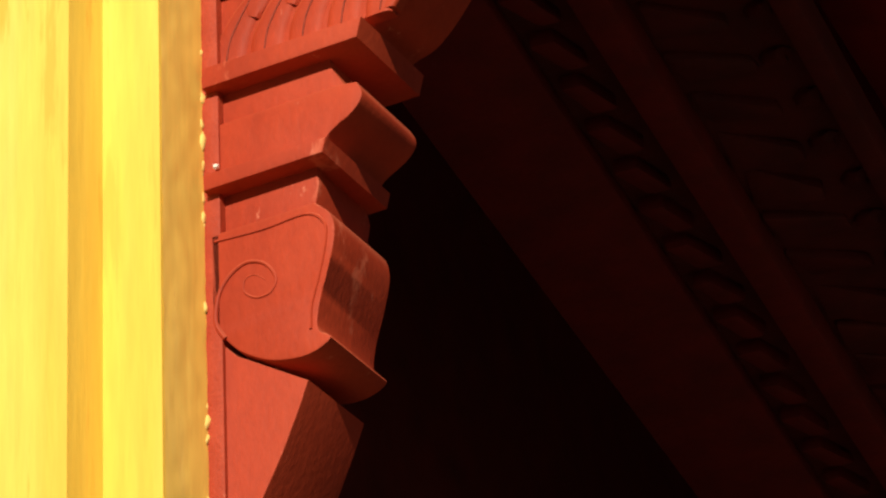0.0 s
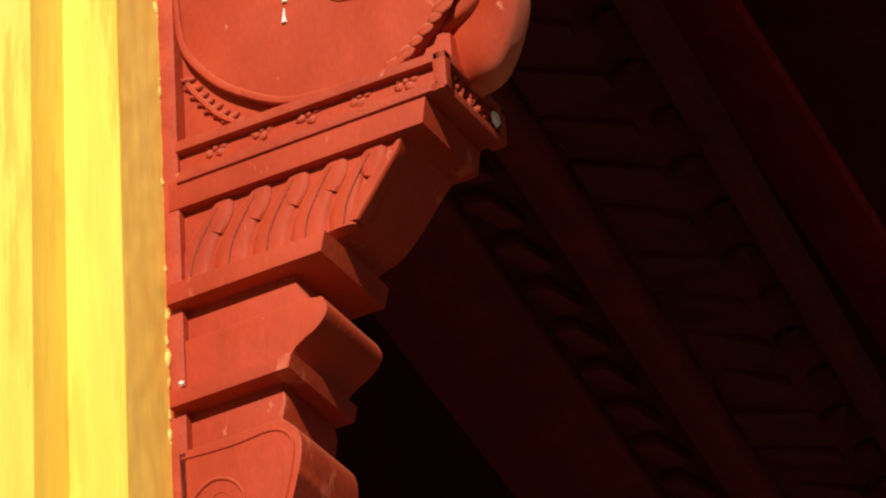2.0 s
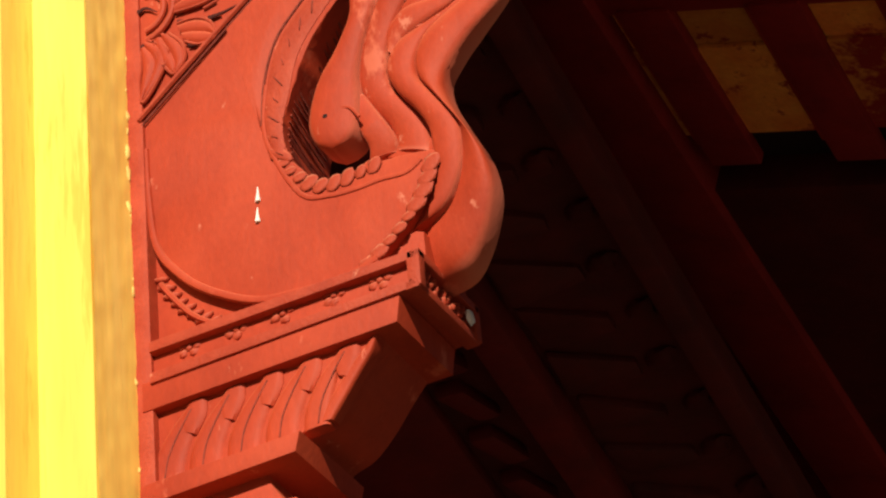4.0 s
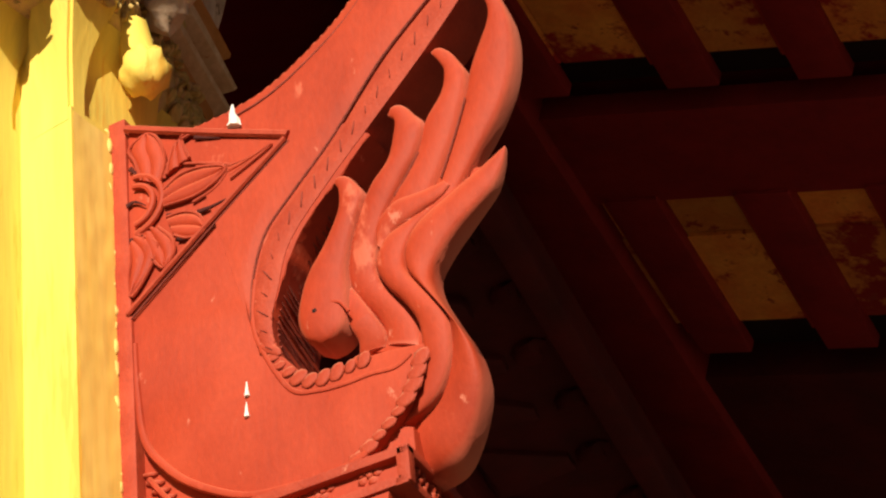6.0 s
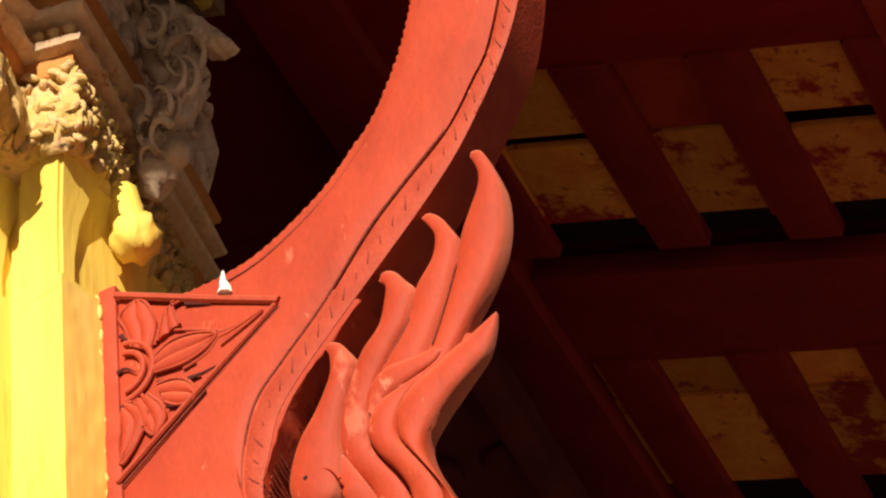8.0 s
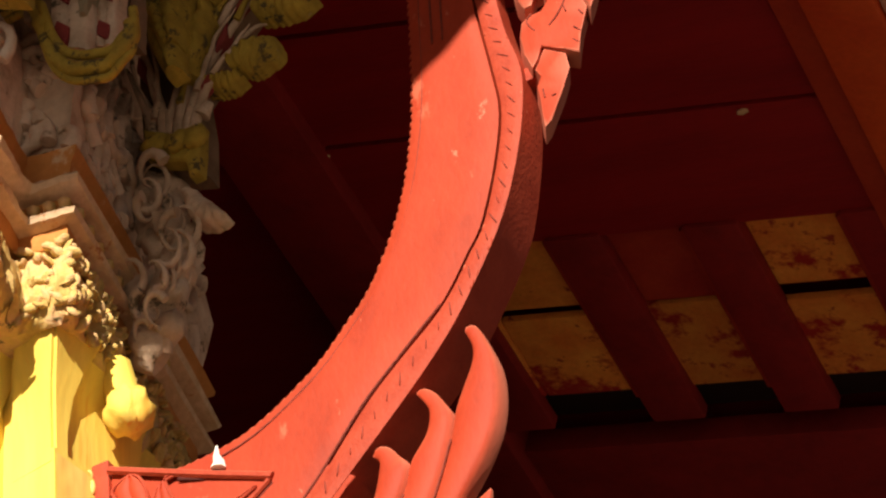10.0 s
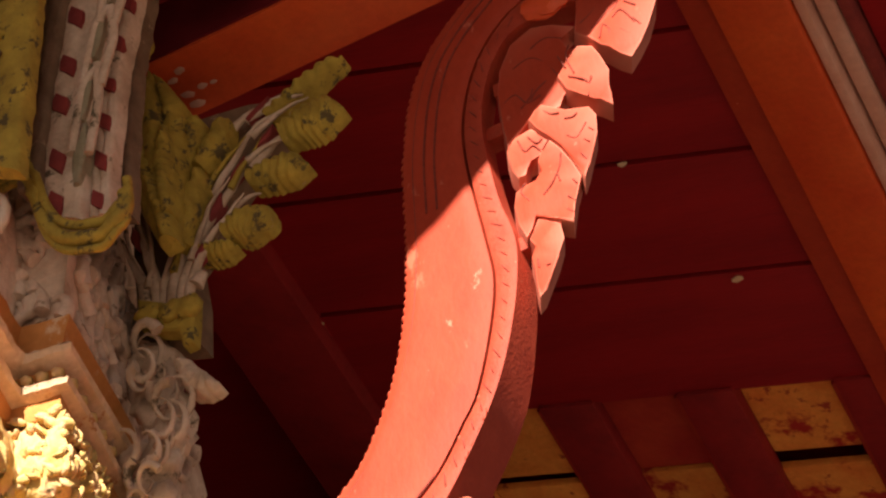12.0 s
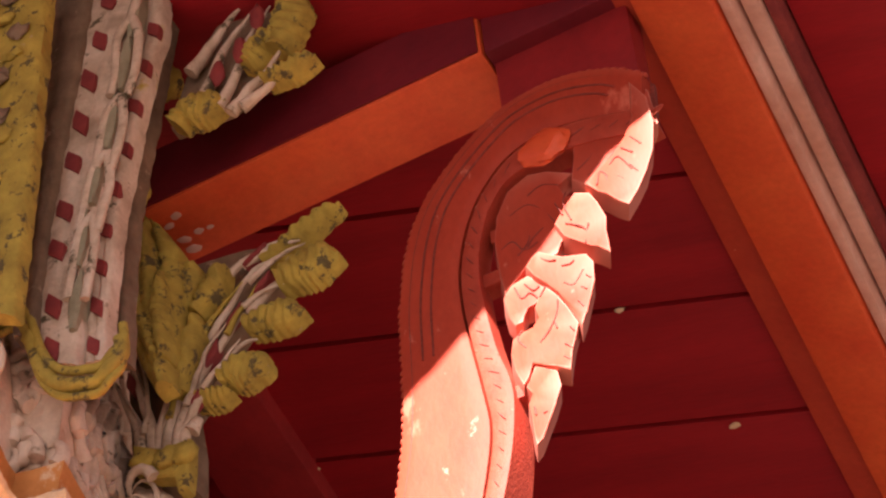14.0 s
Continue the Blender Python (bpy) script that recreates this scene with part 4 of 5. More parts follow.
def corner_post(u, v, wu, wv):
    """A post of the capital's foot that flares out at its top."""
    bm = bmesh.new()
    rings = []
    for f, z in ((0.0, 4.93), (0.0, 4.99), (0.006, 5.05), (0.018, 5.10), (0.034, 5.15)):
        ring = []
        for a, b in ((0, 0), (0, 1), (1, 1), (1, 0)):
            q = SHAFT_AXES @ Vector((u + f * (1 - a) - a * (wu - f), v - f * (1 - b) + b * (wv + f), z))
            ring.append(bm.verts.new(q + 0.003 * noise.noise_vector(q * 40)))
        rings.append(ring)
    for a, b in zip(rings, rings[1:]):
        for k in range(4):
            bm.faces.new((a[k], a[(k + 1) % 4], b[(k + 1) % 4], b[k]))
    bm.faces.new(rings[0])
    bm.faces.new(rings[-1])
    bmesh.ops.bevel(bm, geom=[e for e in bm.edges if abs(e.verts[0].co.z - e.verts[1].co.z) > 0.02], offset=0.005, segments=2, affect="EDGES")
    part("corner_post", bm, YELLOW, pillar, "", 50)


corner_post(0.0, SHAFT[0], 0.075, 0.032)
corner_post(SHAFT[1], SHAFT[2], 0.10, 0.05)
worn = bmesh.new()
bmesh.ops.create_grid(worn, x_segments=14, y_segments=160, size=0.5)
for v in worn.verts:
    q = SHAFT_AXES @ Vector((0, SHAFT[0] + 0.001 + (v.co.x + 0.5) * 0.085, 3.2 + (v.co.y + 0.5) * 1.74))
    q += (Vector((0.0025 + 0.0012 * noise.noise(q * 40) + 0.0010 * noise.noise(q * 150), 0, 0)))
    v.co = q
part("worn_side", worn, STREAKED, shaft, "flaking yellow paint over rough plaster", 60)
flakes = bmesh.new()
bmesh.ops.create_icosphere(flakes, subdivisions=1, radius=0.006)
for v in flakes.verts:
    v.co = Vector((v.co.x * 0.7, v.co.y * 0.5, v.co.z * 1.6)) * (1 + 0.5 * noise.noise(v.co * 300))
pieces("paint_flake", flakes, PEELED, shaft, [pose(0.047 + random.uniform(-0.004, 0.004), -0.007, 3.4 + 1.56 * i / 110 + random.uniform(-0.01, 0.01), 0, random.uniform(-30, 30), random.uniform(0, 90)) @ Matrix.Scale(random.uniform(0.7, 2.0), 4) for i in range(110)])


def petal(u0, v0, u1, v1, out, z0, z1, mat, name="petal", tip=0.6, parent=None):
    """A lotus petal standing on the plan line from (u0, v0) to (u1, v1), curling out."""
    bm = bmesh.new()
    a, b = Vector((u0, v0, 0)), Vector((u1, v1, 0))
    nrm = Vector((b.y - a.y, a.x - b.x, 0)).normalized()
    rows = []
    for i in range(9):
        s = i / 8
        w = math.sin(math.pi * min(1, 0.25 + s * tip)) ** 0.7
        row = []
        for j in range(7):
            f = j / 6
            p = a.lerp(b, 0.5 + (f - 0.5) * w) + nrm * (out * s ** 1.6 + 0.012 * math.sin(math.pi * f))
            q = on(p.x, p.y, z0 + (z1 - z0) * s)
            row.append(bm.verts.new(q + 0.003 * noise.noise_vector(q * 50)))
        rows.append(row)
    for r, t in zip(rows, rows[1:]):
        for j in range(6):
            bm.faces.new((r[j], r[j + 1], t[j + 1], t[j]))
    bmesh.ops.solidify(bm, geom=bm.faces[:], thickness=0.008)
    return part(name, bm, mat, parent or pillar, "", 60)


for x, z in [(0.092, 5.055)]:
    part("bulb", blob((x, 0.02, z), 0.036, (0.9, 0.9, 1.05), 3, 0.3), YELLOW, pillar, "", 80)
    part("bulb_stem", tube([(x - 0.005, 0.03, z), (x - 0.02, 0.035, z + 0.05), (x - 0.03, 0.035, z + 0.10)], 0.026, 10), YELLOW, pillar, "", 80)
rough = part("rough_band", stack([(0.022, 5.070), (0.034, 5.078), (0.040, 5.10), (0.042, 5.13), (0.040, 5.16), (0.034, 5.185), (0.026, 5.202)], True, 0.014, 26), ROUGH, pillar, "crumbling stucco band", 60)
part("orange_band", stack([(0.034, 5.198), (0.036, 5.203), (0.036, 5.229)], True, 0.002, 6), ORANGE, pillar, "", 40)
part("fillet", stack([(0.036, 5.2285), (0.053, 5.232), (0.056, 5.240), (0.050, 5.247)], True, 0.004, 8), FILLET, pillar, "pale chipped fillet", 40)
part("bead_course", stack([(0.040, 5.246), (0.040, 5.276)], True, 0.002, 6), ORANGE, pillar, "", 40)
part("fillet", stack([(0.042, 5.2755), (0.062, 5.280), (0.066, 5.290), (0.060, 5.299)], True, 0.004, 8), FILLET, pillar, "pale chipped fillet", 40)
part("brown_cove", stack([(0.050, 5.298), (0.044, 5.310), (0.046, 5.330), (0.058, 5.342), (0.060, 5.350), (0.045, 5.360)], True, 0.003, 6), ORANGE, pillar, "", 40)
LUMP = blob((0, 0, 0), 0.010, (1, 1, 1), 1, 0.4)
spots = []
for i in range(10):
    spots.append(Matrix.Translation(on(0.046, V1 - 0.02 + 0.036 * i, 5.260)))
    if i < 4:
        spots.append(Matrix.Translation(on(U2 + 0.04 + 0.022 * i, V1 - 0.046, 5.260)))
pieces("bead", LUMP, ROUGH, pillar, spots)
lumps = []
for i in range(300):
    s = random.random()
    z = random.uniform(5.075, 5.20)
    if s < 0.55:
        q = on(0.041, random.uniform(V1 - 0.04, VF), z)
    elif s < 0.75:
        q = on(random.uniform(U2, 0.045), V1 - 0.041, z)
    else:
        q = on(random.uniform(-0.25, U2 + 0.04), V2 - 0.041, z)
    lumps.append(Matrix.Translation(q) @ Euler((random.random() * 6, random.random() * 6, 0)).to_matrix().to_4x4() @ Matrix.Diagonal((random.uniform(0.5, 1.4), random.uniform(0.5, 1.2), random.uniform(0.4, 1.0), 1)))
pieces("stucco_lump", blob((0, 0, 0), 0.0095, (1.3, 1, 0.8), 2, 0.7), ROUGH, rough, lumps)

lotus = part("lotus_body", stack([(0.040, 5.37), (0.052, 5.42), (0.062, 5.48), (0.055, 5.55), (0.040, 5.63), (0.040, 5.70), (0.044, 5.76), (0.056, 5.90), (0.075, 6.10), (0.09, 6.28)], True, 0.007, 16), LIT_STUCCO, pillar, "grey-pink carved stucco, brightened for bounced light", 60)
# tangled foliage on the body
random.seed(5)
for i in range(210):
    side = random.random()
    z = random.uniform(5.38, 5.72)
    d = 0.060 - 0.03 * abs(z - 5.5) / 0.2
    if side < 0.55:
        base, along_v, out = Vector((d, random.uniform(V1, VF), z)), Vector((0, 1, 0)), Vector((1, 0, 0))
    elif side < 0.8:
        base, along_v, out = Vector((random.uniform(U2, d), V1 - d, z)), Vector((1, 0, 0)), Vector((0, -1, 0))
    else:
        base, along_v, out = Vector((random.uniform(-0.3, U2 + d), V2 - d, z)), Vector((1, 0, 0)), Vector((0, -1, 0))
    r, a0, turn = random.uniform(0.014, 0.040), random.uniform(0, 6), random.choice((-1, 1)) * random.uniform(2.2, 4.5)
    pts = []
    for k in range(9):
        a = a0 + turn * k / 8
        rr = r * (1 - 0.06 * k)
        p = base + along_v * rr * math.cos(a) + Vector((0, 0, 1)) * rr * 1.3 * math.sin(a) + out * 0.006
        pts.append(on(*p))
    part("tendril", tube(pts, random.uniform(0.009, 0.015), 8, True), LIT_STUCCO, lotus, "", 80)
for i in range(9):
    v = V1 + 0.02 + i * 0.042
    petal(0.045, v - 0.016, 0.045, v + 0.016, 0.026, 5.42 + 0.03 * (i % 2), 5.53 + 0.03 * (i % 3), LIT_STUCCO, "carved_leaf", 0.65, lotus)
# carved upright bands of the neck: pale, with lozenges and darts
def band(left, right, y, mat, label=""):
    """An uneven upright band between two edges, 5 cm thick."""
    bm = ribbon(left, right, y, 0.008, y + 0.022, 60, 14, 0.004)
    for v in bm.verts:
        v.co += 0.003 * noise.noise_vector(v.co * 30) + 0.002 * noise.noise_vector(v.co * 110)
    return part("band", bm, mat, lotus, label, 60)


def lozenges(ob, places, y, w, h):
    """Sunk diamonds of maroon paint with a raised pale rim."""
    for x, z in places:
        k = random.uniform(0.85, 1.15)
        poly = [(x - 0.006, z + h * k), (x + w, z + 0.004), (x + w * 0.9, z - h * 0.45), (x + 0.006, z - h * k), (x - w, z - 0.004), (x - w * 0.9, z + h * 0.45)]
        part("lozenge", slab(poly, y + 0.002, y + 0.015, 0.0015), MAROON, ob)


pale = band([(0.203, 6.298), (0.207, 6.255), (0.186, 6.138), (0.162, 5.989), (0.142, 5.856), (0.125, 5.748), (0.112, 5.63), (0.11, 5.543)], [(0.284, 6.243), (0.288, 6.201), (0.268, 6.085), (0.244, 5.938), (0.226, 5.829), (0.205, 5.701), (0.189, 5.586), (0.181, 5.492)], -0.2, STUCCO, "pale stucco band with maroon lozenges")
lozenges(pale, [(0.248, 6.216), (0.232, 6.135), (0.211, 6.059), (0.196, 5.975), (0.182, 5.898), (0.167, 5.805), (0.154, 5.732), (0.147, 5.622), (0.143, 5.541)], -0.21350000000000002, 0.013, 0.027)
for x, z in [(0.292, 6.16), (0.273, 6.057), (0.247, 5.943), (0.219, 5.845), (0.196, 5.73), (0.186, 5.611)]:
    part("dart", ribbon([(x - 0.012, z - 0.055), (x - 0.013, z), (x + 0.006, z + 0.05)], [(x - 0.004, z - 0.055), (x + 0.009, z), (x + 0.012, z + 0.05)], -0.21200000000000002, 0.003, -0.19, 16, 6), GREYED, pale, "grey-green sunk dart")
pale = band([(0.281, 6.267), (0.282, 6.2), (0.262, 6.097), (0.238, 5.962), (0.219, 5.852), (0.198, 5.723), (0.183, 5.608), (0.176, 5.512)], [(0.327, 6.236), (0.322, 6.148), (0.299, 6.06), (0.275, 5.951), (0.249, 5.833), (0.229, 5.705), (0.217, 5.588), (0.213, 5.503)], -0.18000000000000002, STUCCO, "pale stucco band with maroon lozenges")
lozenges(pale, [(0.31, 6.13), (0.291, 6.06), (0.273, 5.983), (0.254, 5.903), (0.236, 5.83), (0.221, 5.751), (0.211, 5.682), (0.204, 5.607), (0.197, 5.534)], -0.1935, 0.010, 0.022)
# brown strips draw the shadowed recesses next to the pale bands
band([(0.126, 6.334), (0.123, 6.138), (0.112, 5.92), (0.098, 5.751), (0.088, 5.586)], [(0.226, 6.266), (0.199, 6.089), (0.163, 5.888), (0.139, 5.726), (0.124, 5.566)], -0.215, BROWN, "brown strip for the shaded recess between the bands")
band([(0.278, 6.322), (0.258, 6.137), (0.224, 5.933), (0.197, 5.77), (0.183, 5.563)], [(0.324, 6.291), (0.289, 6.117), (0.249, 5.918), (0.226, 5.753), (0.215, 5.545)], -0.13, BROWN, "brown strip for the shaded recess beside the bands")
for pts in [[(0.305, 6.203), (0.287, 6.15), (0.263, 6.114), (0.258, 6.041), (0.248, 5.997)], [(0.287, 6.15), (0.298, 6.104), (0.291, 6.032), (0.276, 5.98)], [(0.267, 5.985), (0.243, 5.963), (0.23, 5.91), (0.222, 5.855)], [(0.267, 5.985), (0.268, 5.929), (0.258, 5.881), (0.245, 5.841)], [(0.241, 5.879), (0.217, 5.858), (0.202, 5.795), (0.192, 5.743)], [(0.241, 5.879), (0.244, 5.817), (0.231, 5.766), (0.221, 5.726)], [(0.216, 5.764), (0.194, 5.742), (0.182, 5.68), (0.173, 5.618)], [(0.216, 5.764), (0.217, 5.705), (0.207, 5.643), (0.199, 5.603)]]:
    part("ridge", tube([(x, -0.2125, z) for x, z in xz(curve(pts, 5))], 0.008, 8, False, 0.7), STUCCO, pale, "", 80)
mustard = band([(0.06, 6.287), (0.062, 6.091), (0.064, 5.867), (0.066, 5.691), (0.067, 5.567)], [(0.201, 6.193), (0.187, 6.01), (0.17, 5.802), (0.154, 5.639), (0.143, 5.524)], -0.30, MOSS, "mustard yellow outer band with dark carved marks")
for i in range(14):
    part("carved_mark", blob((0.083 + 0.006 * i + random.uniform(-0.02, 0.02), -0.312, 5.72 + 0.042 * i), 0.018, (1.0, 0.4, random.uniform(0.5, 1.0)), 2, 0.7), BROWN if i % 2 else MOSS, mustard, "", 80)
pts = [(q[0], -0.215 + 0.006 * noise.noise(Vector((q[0], 0, q[1])) * 30), q[1]) for q in xz(curve([(0.047, 5.62), (0.084, 5.633), (0.111, 5.584), (0.124, 5.527), (0.146, 5.475), (0.181, 5.445), (0.224, 5.436), (0.253, 5.46), (0.256, 5.491)], 6))]
part("garland", join(tube(pts, 0.011, 10), tube([(x + 0.006, y - 0.004, z + 0.020) for x, y, z in pts], 0.007, 8), tube([(x - 0.002, y + 0.004, z - 0.018) for x, y, z in pts], 0.006, 8)), MOSS, lotus, "mustard garland", 80)


# acanthus sprays that spring from the capital
def lobe(spine, width, y, mat, parent, ribs=16, droop=0.0):
    """A thick leaf round a spine in x, z: full in the middle, blunt at its tip, with slanting ribs cut across it."""
    sp = resample(curve(spine, 8), 44)
    bm = bmesh.new()
    rows = []
    for i, p in enumerate(sp):
        d = (sp[min(i + 1, 43)] - sp[max(i - 1, 0)]).normalized()
        n = Vector((-d.y, d.x))
        f = i / 43
        w = width * (0.30 + 0.70 * math.sin(math.pi * (0.12 + 0.70 * f))) * min(1.0, ((1 - f) * 3.2) ** 0.6 + 0.03)
        row = []
        for j in range(11):
            u = j / 5 - 1
            cutting = 0.0028 * math.sin(f * ribs * math.tau * 0.5 + abs(u) * 2.6)
            rim = 1 + 0.06 * math.sin(f * ribs * math.tau * 0.5)
            q = p + n * (w * u * rim)
            h = 0.020 * (1 - u * u) ** 0.7 * min(1.0, (1 - f) * 5 + 0.2)
            v = Vector((q.x, y - h - cutting + droop * f, q.y))
            row.append(bm.verts.new(v + 0.004 * noise.noise_vector(v * 45)))
        row.insert(0, bm.verts.new((row[0].co.x, y + 0.022, row[0].co.z)))
        row.append(bm.verts.new((row[-1].co.x, y + 0.022, row[-1].co.z)))
        rows.append(row)
    for a, b in zip(rows, rows[1:]):
        for j in range(len(a) - 1):
            bm.faces.new((a[j], a[j + 1], b[j + 1], b[j]))
        bm.faces.new((a[-1], a[0], b[0], b[-1]))
    bm.faces.new(rows[0])
    bm.faces.new(rows[-1])
    return part("acanthus_leaf", bm, mat, parent, "", 60)


def stem(pts, y, r, parent, mat=None):
    """A pale fluted stem, tapering to its tip."""
    q = [Vector((p[0], y + 0.004 * noise.noise(Vector((p[0], y, p[1])) * 40), p[1])) for p in xz(curve(pts, 6))]
    part("stem", tube(q, r, 8, True), mat or STUCCO, parent, "", 80)


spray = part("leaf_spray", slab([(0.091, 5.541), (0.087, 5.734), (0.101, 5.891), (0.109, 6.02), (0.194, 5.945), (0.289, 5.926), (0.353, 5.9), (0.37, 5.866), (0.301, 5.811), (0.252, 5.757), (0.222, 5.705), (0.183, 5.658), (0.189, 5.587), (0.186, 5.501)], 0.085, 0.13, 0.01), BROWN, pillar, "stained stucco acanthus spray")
lobe([(0.252, 5.661), (0.284, 5.663), (0.327, 5.644)], 0.03, 0.07, MOSS, spray, 14)
lobe([(0.297, 5.743), (0.339, 5.738), (0.391, 5.72)], 0.026, 0.07, MOSS, spray, 14)
lobe([(0.354, 5.797), (0.401, 5.805), (0.454, 5.796)], 0.036, 0.065, MOSS, spray, 14)
lobe([(0.329, 5.857), (0.396, 5.889), (0.457, 5.913)], 0.014, 0.075, MOSS, spray, 14)
lobe([(0.202, 5.648), (0.234, 5.638), (0.266, 5.635)], 0.014, 0.075, MOSS, spray, 14)
lobe([(0.195, 5.617), (0.186, 5.701), (0.178, 5.798), (0.176, 5.907), (0.174, 5.987)], 0.02, 0.005, MOSS, spray, 26)
lobe([(0.184, 5.636), (0.161, 5.728), (0.141, 5.81), (0.128, 5.888), (0.135, 5.957), (0.153, 6.005)], 0.02, 0.02, MOSS, spray, 26)
lobe([(0.188, 5.634), (0.193, 5.722), (0.199, 5.8), (0.206, 5.867), (0.194, 5.934), (0.175, 5.995)], 0.02, 0.02, MOSS, spray, 26)
lobe([(0.193, 5.67), (0.164, 5.779), (0.156, 5.854)], 0.014, 0.0, MOSS, spray, 26)
lobe([(0.199, 5.667), (0.196, 5.76), (0.204, 5.85)], 0.014, 0.0, MOSS, spray, 26)
lobe([(0.201, 5.793), (0.222, 5.84), (0.233, 5.887)], 0.022, 0.04, MOSS, spray, 10)
lobe([(0.227, 5.787), (0.25, 5.821), (0.278, 5.864)], 0.02, 0.05, MOSS, spray, 8)
lobe([(0.194, 5.645), (0.206, 5.706), (0.222, 5.755), (0.228, 5.798)], 0.018, 0.05, MOSS, spray, 10)
stem([(0.188, 5.522), (0.192, 5.586), (0.212, 5.63), (0.251, 5.677), (0.289, 5.707), (0.312, 5.705)], 0.065, 0.01, spray)
stem([(0.177, 5.528), (0.181, 5.586), (0.209, 5.661), (0.248, 5.718), (0.283, 5.762), (0.307, 5.778), (0.34, 5.794)], 0.065, 0.011, spray)
stem([(0.161, 5.536), (0.165, 5.595), (0.191, 5.671), (0.231, 5.74), (0.275, 5.796), (0.315, 5.844), (0.381, 5.853)], 0.065, 0.011, spray)
stem([(0.148, 5.544), (0.151, 5.608), (0.172, 5.681), (0.189, 5.752), (0.215, 5.807)], 0.065, 0.01, spray)
stem([(0.215, 5.807), (0.264, 5.85), (0.317, 5.879), (0.383, 5.882)], 0.065, 0.01, spray)
stem([(0.134, 5.551), (0.138, 5.61), (0.122, 5.697), (0.11, 5.773), (0.102, 5.848)], 0.065, 0.012, spray)
stem([(0.116, 5.56), (0.119, 5.614), (0.098, 5.688), (0.081, 5.743)], 0.065, 0.014, spray)
stem([(0.201, 5.581), (0.213, 5.597), (0.213, 5.58)], 0.065, 0.012, spray)
stem([(0.301, 5.758), (0.331, 5.788), (0.359, 5.806), (0.371, 5.841)], 0.065, 0.009, spray)
stem([(0.14, 5.547), (0.142, 5.602), (0.157, 5.633), (0.168, 5.683)], 0.065, 0.01, spray)
stem([(0.297, 5.866), (0.345, 5.874), (0.391, 5.865)], 0.065, 0.009, spray)
for a, b in [((0.192, 5.756), (0.211, 5.851)), ((0.232, 5.687), (0.253, 5.733)), ((0.268, 5.747), (0.295, 5.784)), ((0.316, 5.79), (0.344, 5.821)), ((0.301, 5.858), (0.34, 5.883)), ((0.107, 5.746), (0.112, 5.697)), ((0.207, 5.622), (0.219, 5.649))]:
    part("slot", ribbon([a, (a[0] * 0.5 + b[0] * 0.5 - 0.008, a[1] * 0.5 + b[1] * 0.5), b], [a, (a[0] * 0.5 + b[0] * 0.5 + 0.008, a[1] * 0.5 + b[1] * 0.5), b], 0.058, 0.003, 0.075, 14, 4), MAROON, spray, "maroon painted slot")
wreath = part("wreath", slab([(0.114, 5.589), (0.162, 5.556), (0.207, 5.553), (0.204, 5.502), (0.199, 5.462), (0.183, 5.462), (0.179, 5.491), (0.133, 5.515), (0.116, 5.533)], 0.045, 0.07, 0.010, 3), MOSS, pillar, "mustard stucco wreath with round bosses")
for x, z in [(0.137, 5.541), (0.173, 5.528), (0.198, 5.522)]:
    part("boss", blob((x, 0.042, z), 0.021, (1.1, 0.55, 0.9), 2, 0.35), MOSS, wreath, "", 80)
knobs = [(0.196, 5.974), (0.26, 6.168)]
for x, z in knobs:
    part("knob", blob((x, -0.06, z), 0.028, (0.8, 0.7, 1.2), 3, 0.35), MOSS, lotus, "", 80)
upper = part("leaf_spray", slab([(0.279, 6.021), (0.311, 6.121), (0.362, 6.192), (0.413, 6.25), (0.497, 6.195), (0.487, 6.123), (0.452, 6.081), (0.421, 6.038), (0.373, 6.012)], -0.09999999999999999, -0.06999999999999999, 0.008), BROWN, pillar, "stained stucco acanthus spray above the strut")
lobe([(0.471, 6.048), (0.493, 6.098), (0.506, 6.167)], 0.03, -0.12, MOSS, upper, 14)
lobe([(0.449, 5.993), (0.491, 5.992), (0.533, 5.996)], 0.014, -0.12, MOSS, upper, 14)
lobe([(0.3, 5.988), (0.324, 6.004), (0.384, 5.991)], 0.03, -0.12, MOSS, upper, 14)
lobe([(0.424, 6.041), (0.454, 6.079), (0.491, 6.067)], 0.022, -0.12, MOSS, upper, 14)
stem([(0.39, 5.963), (0.419, 5.994), (0.458, 6.02), (0.479, 6.057)], -0.118, 0.011, upper)
stem([(0.335, 5.997), (0.366, 6.066), (0.397, 6.122), (0.437, 6.161)], -0.118, 0.012, upper)
stem([(0.372, 5.987), (0.403, 6.042), (0.425, 6.105), (0.465, 6.156)], -0.118, 0.010, upper)
stem([(0.329, 6.089), (0.379, 6.147), (0.419, 6.186)], -0.118, 0.012, upper)
stem([(0.408, 5.964), (0.456, 5.983), (0.485, 6.002)], -0.118, 0.010, upper)
for x, z in [(0.419, 6.068), (0.381, 6.042), (0.451, 6.124)]:
    part("slot", blob((x, -0.134, z), 0.020, (0.6, 0.3, 1.4), 2, 0.3), MAROON, upper, "maroon painted slot", 80)
lobe([(0.169, 5.449), (0.194, 5.403), (0.226, 5.386)], 0.018, 0.075, STUCCO, spray, 14)
stem([(0.129, 5.607), (0.137, 5.658), (0.133, 5.729), (0.116, 5.797)], 0.056, 0.006, spray)
stem([(0.171, 5.617), (0.184, 5.678), (0.183, 5.747), (0.194, 5.799)], 0.056, 0.006, spray, MOSS)
stem([(0.199, 5.625), (0.221, 5.68), (0.242, 5.726), (0.269, 5.756)], 0.056, 0.006, spray)
stem([(0.227, 5.643), (0.261, 5.68), (0.29, 5.71)], 0.056, 0.006, spray)
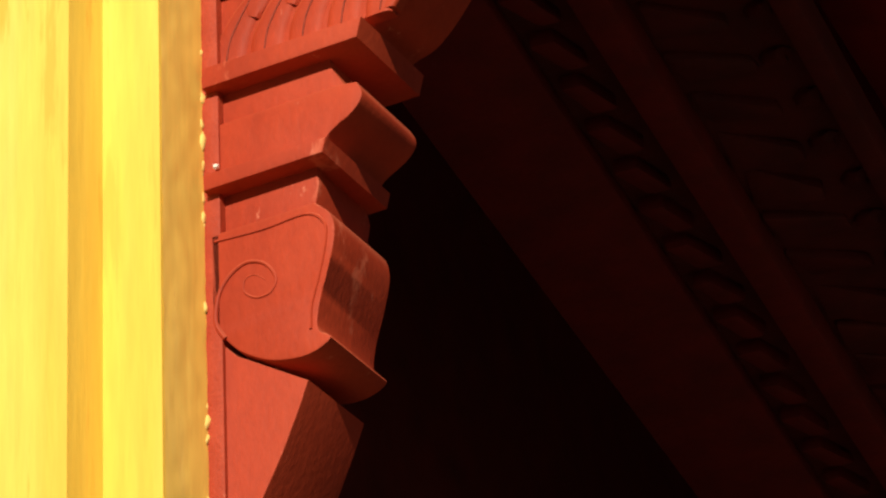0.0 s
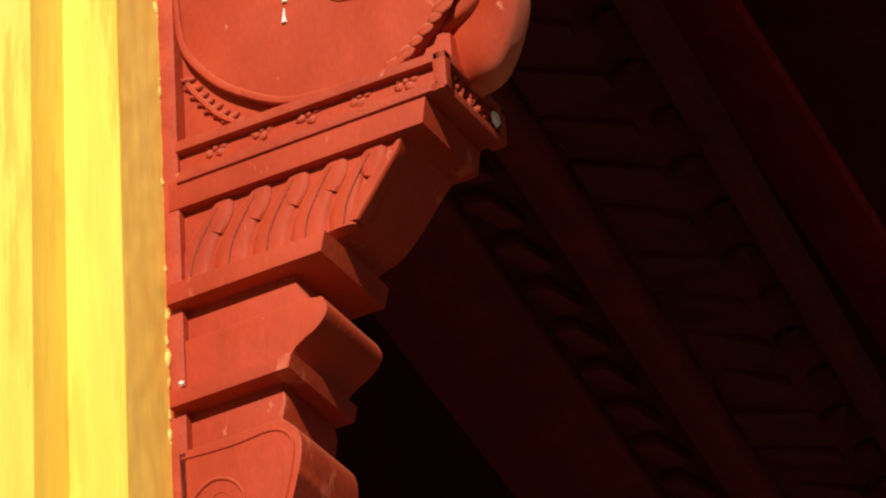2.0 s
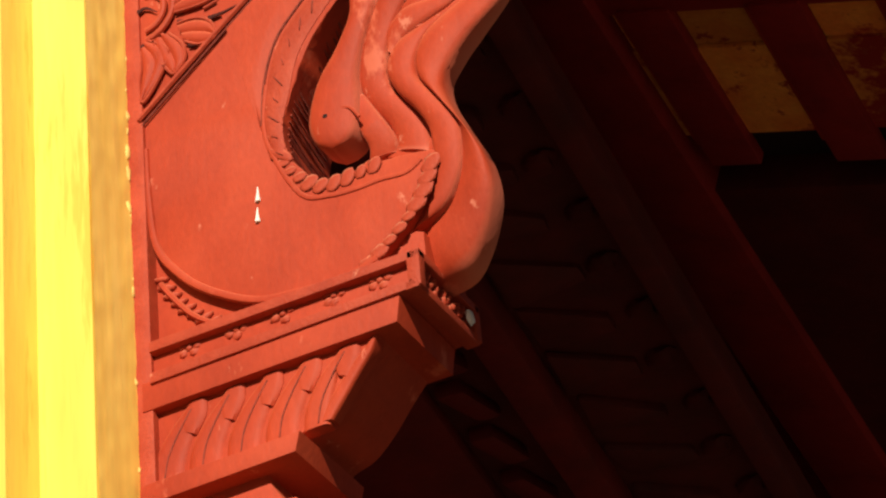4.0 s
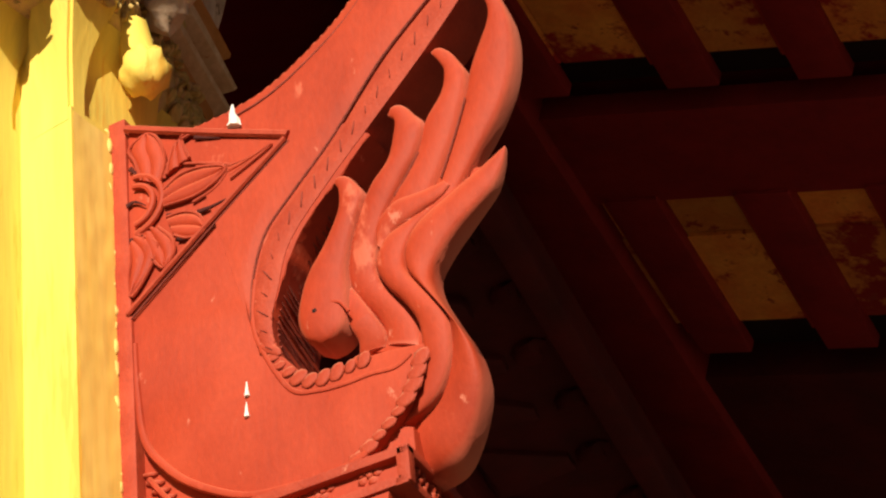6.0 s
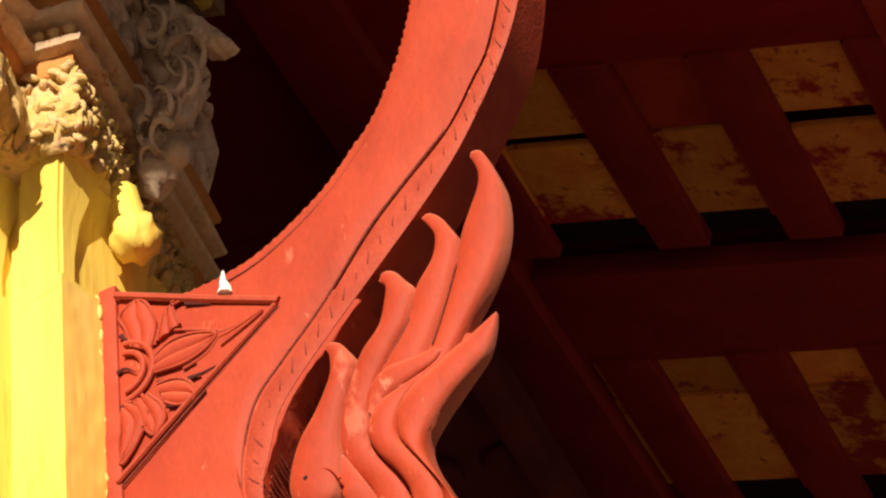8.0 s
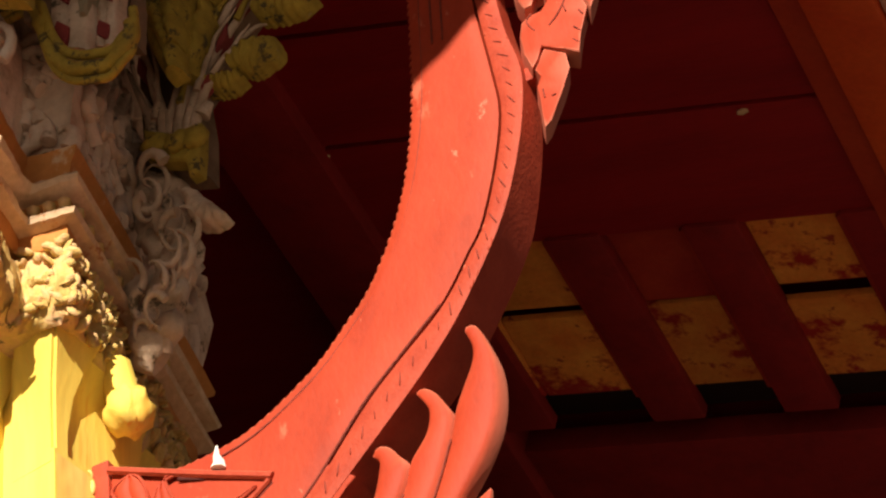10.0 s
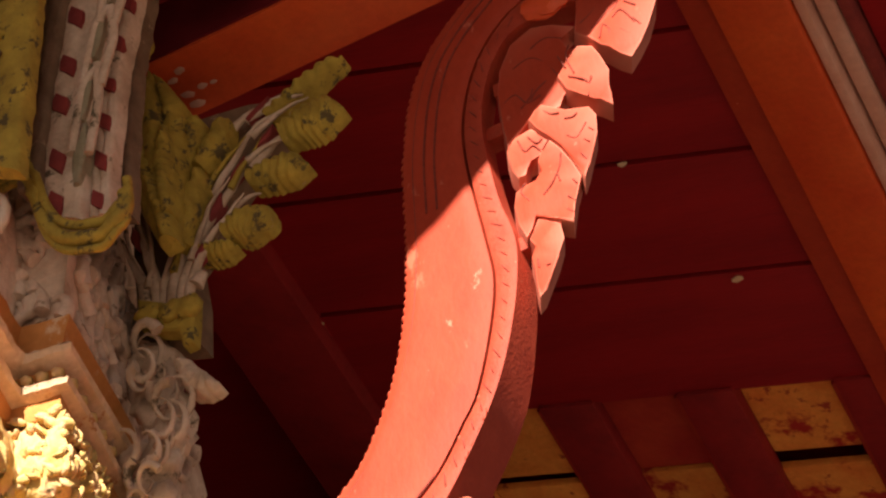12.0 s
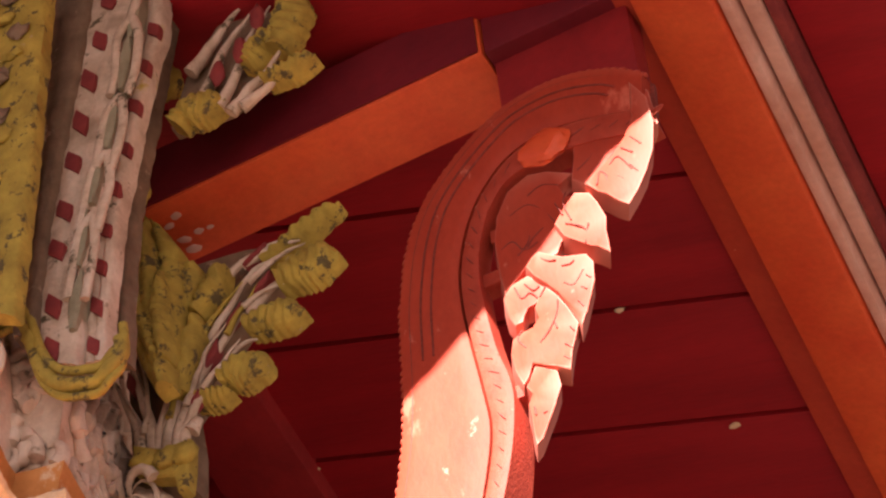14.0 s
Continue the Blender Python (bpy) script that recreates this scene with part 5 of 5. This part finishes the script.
stem([(0.268, 5.734), (0.298, 5.769), (0.323, 5.807)], 0.056, 0.006, spray, MOSS)
stem([(0.298, 5.769), (0.331, 5.785), (0.368, 5.781)], 0.056, 0.006, spray)
stem([(0.309, 5.815), (0.357, 5.841), (0.404, 5.843)], 0.056, 0.006, spray)
stem([(0.211, 5.708), (0.234, 5.753), (0.266, 5.793), (0.3, 5.821)], 0.056, 0.006, spray, MOSS)
stem([(0.099, 5.866), (0.109, 5.789), (0.127, 5.698), (0.142, 5.633)], 0.056, 0.006, spray)
stem([(0.107, 5.814), (0.096, 5.762), (0.101, 5.701), (0.121, 5.639)], 0.056, 0.006, spray)
# chunky scrolls along the capital's outer edge
random.seed(11)
for k, (x, z) in enumerate(xz(resample([(0.162, 5.508), (0.178, 5.456), (0.203, 5.405), (0.196, 5.361), (0.172, 5.321), (0.161, 5.275), (0.163, 5.223)], 26))):
    x, z, r = x - random.uniform(0.035, 0.085), z + random.uniform(-0.02, 0.02), random.uniform(0.012, 0.024)
    a0 = random.uniform(0, 6)
    pts = [(x + r * math.cos(a), 0.085 - 0.02 * (k % 3) - 0.01 * math.sin(a), z + r * 1.2 * math.sin(a)) for a in [a0 + 0.5 * i for i in range(9)]]
    part("tendril", tube(pts, random.uniform(0.006, 0.010), 8, True), STUCCO, spray, "", 80)
    part("carved_lump", blob((x - 0.01, 0.09, z), random.uniform(0.020, 0.032), (1, 0.8, 1.3), 2, 0.6), STUCCO, spray, "", 80)
# small pale flecks on the soffit and the strut
for x, y, z in [(0.647, 0.636, 6.081), (0.698, 0.939, 6.056), (-0.010, 0.871, 6.283), (0.190, 1.079, 6.213)]:
    part("fleck", blob((x, y, z), random.uniform(0.004, 0.007), (1.6, 1, 0.5), 1, 0.4), FILLET, soffit, "pale fleck")
for x, y in [(0.192, 0.043), (0.197, 0.080), (0.222, 0.076), (0.200, 0.102), (0.241, 0.077), (0.210, 0.032)]:
    part("fleck", blob((x, y, 5.994), random.uniform(0.005, 0.011), (1.3, 0.9, 0.15), 1, 0.5), PALE_PINK, strut, "pale plaster splash")
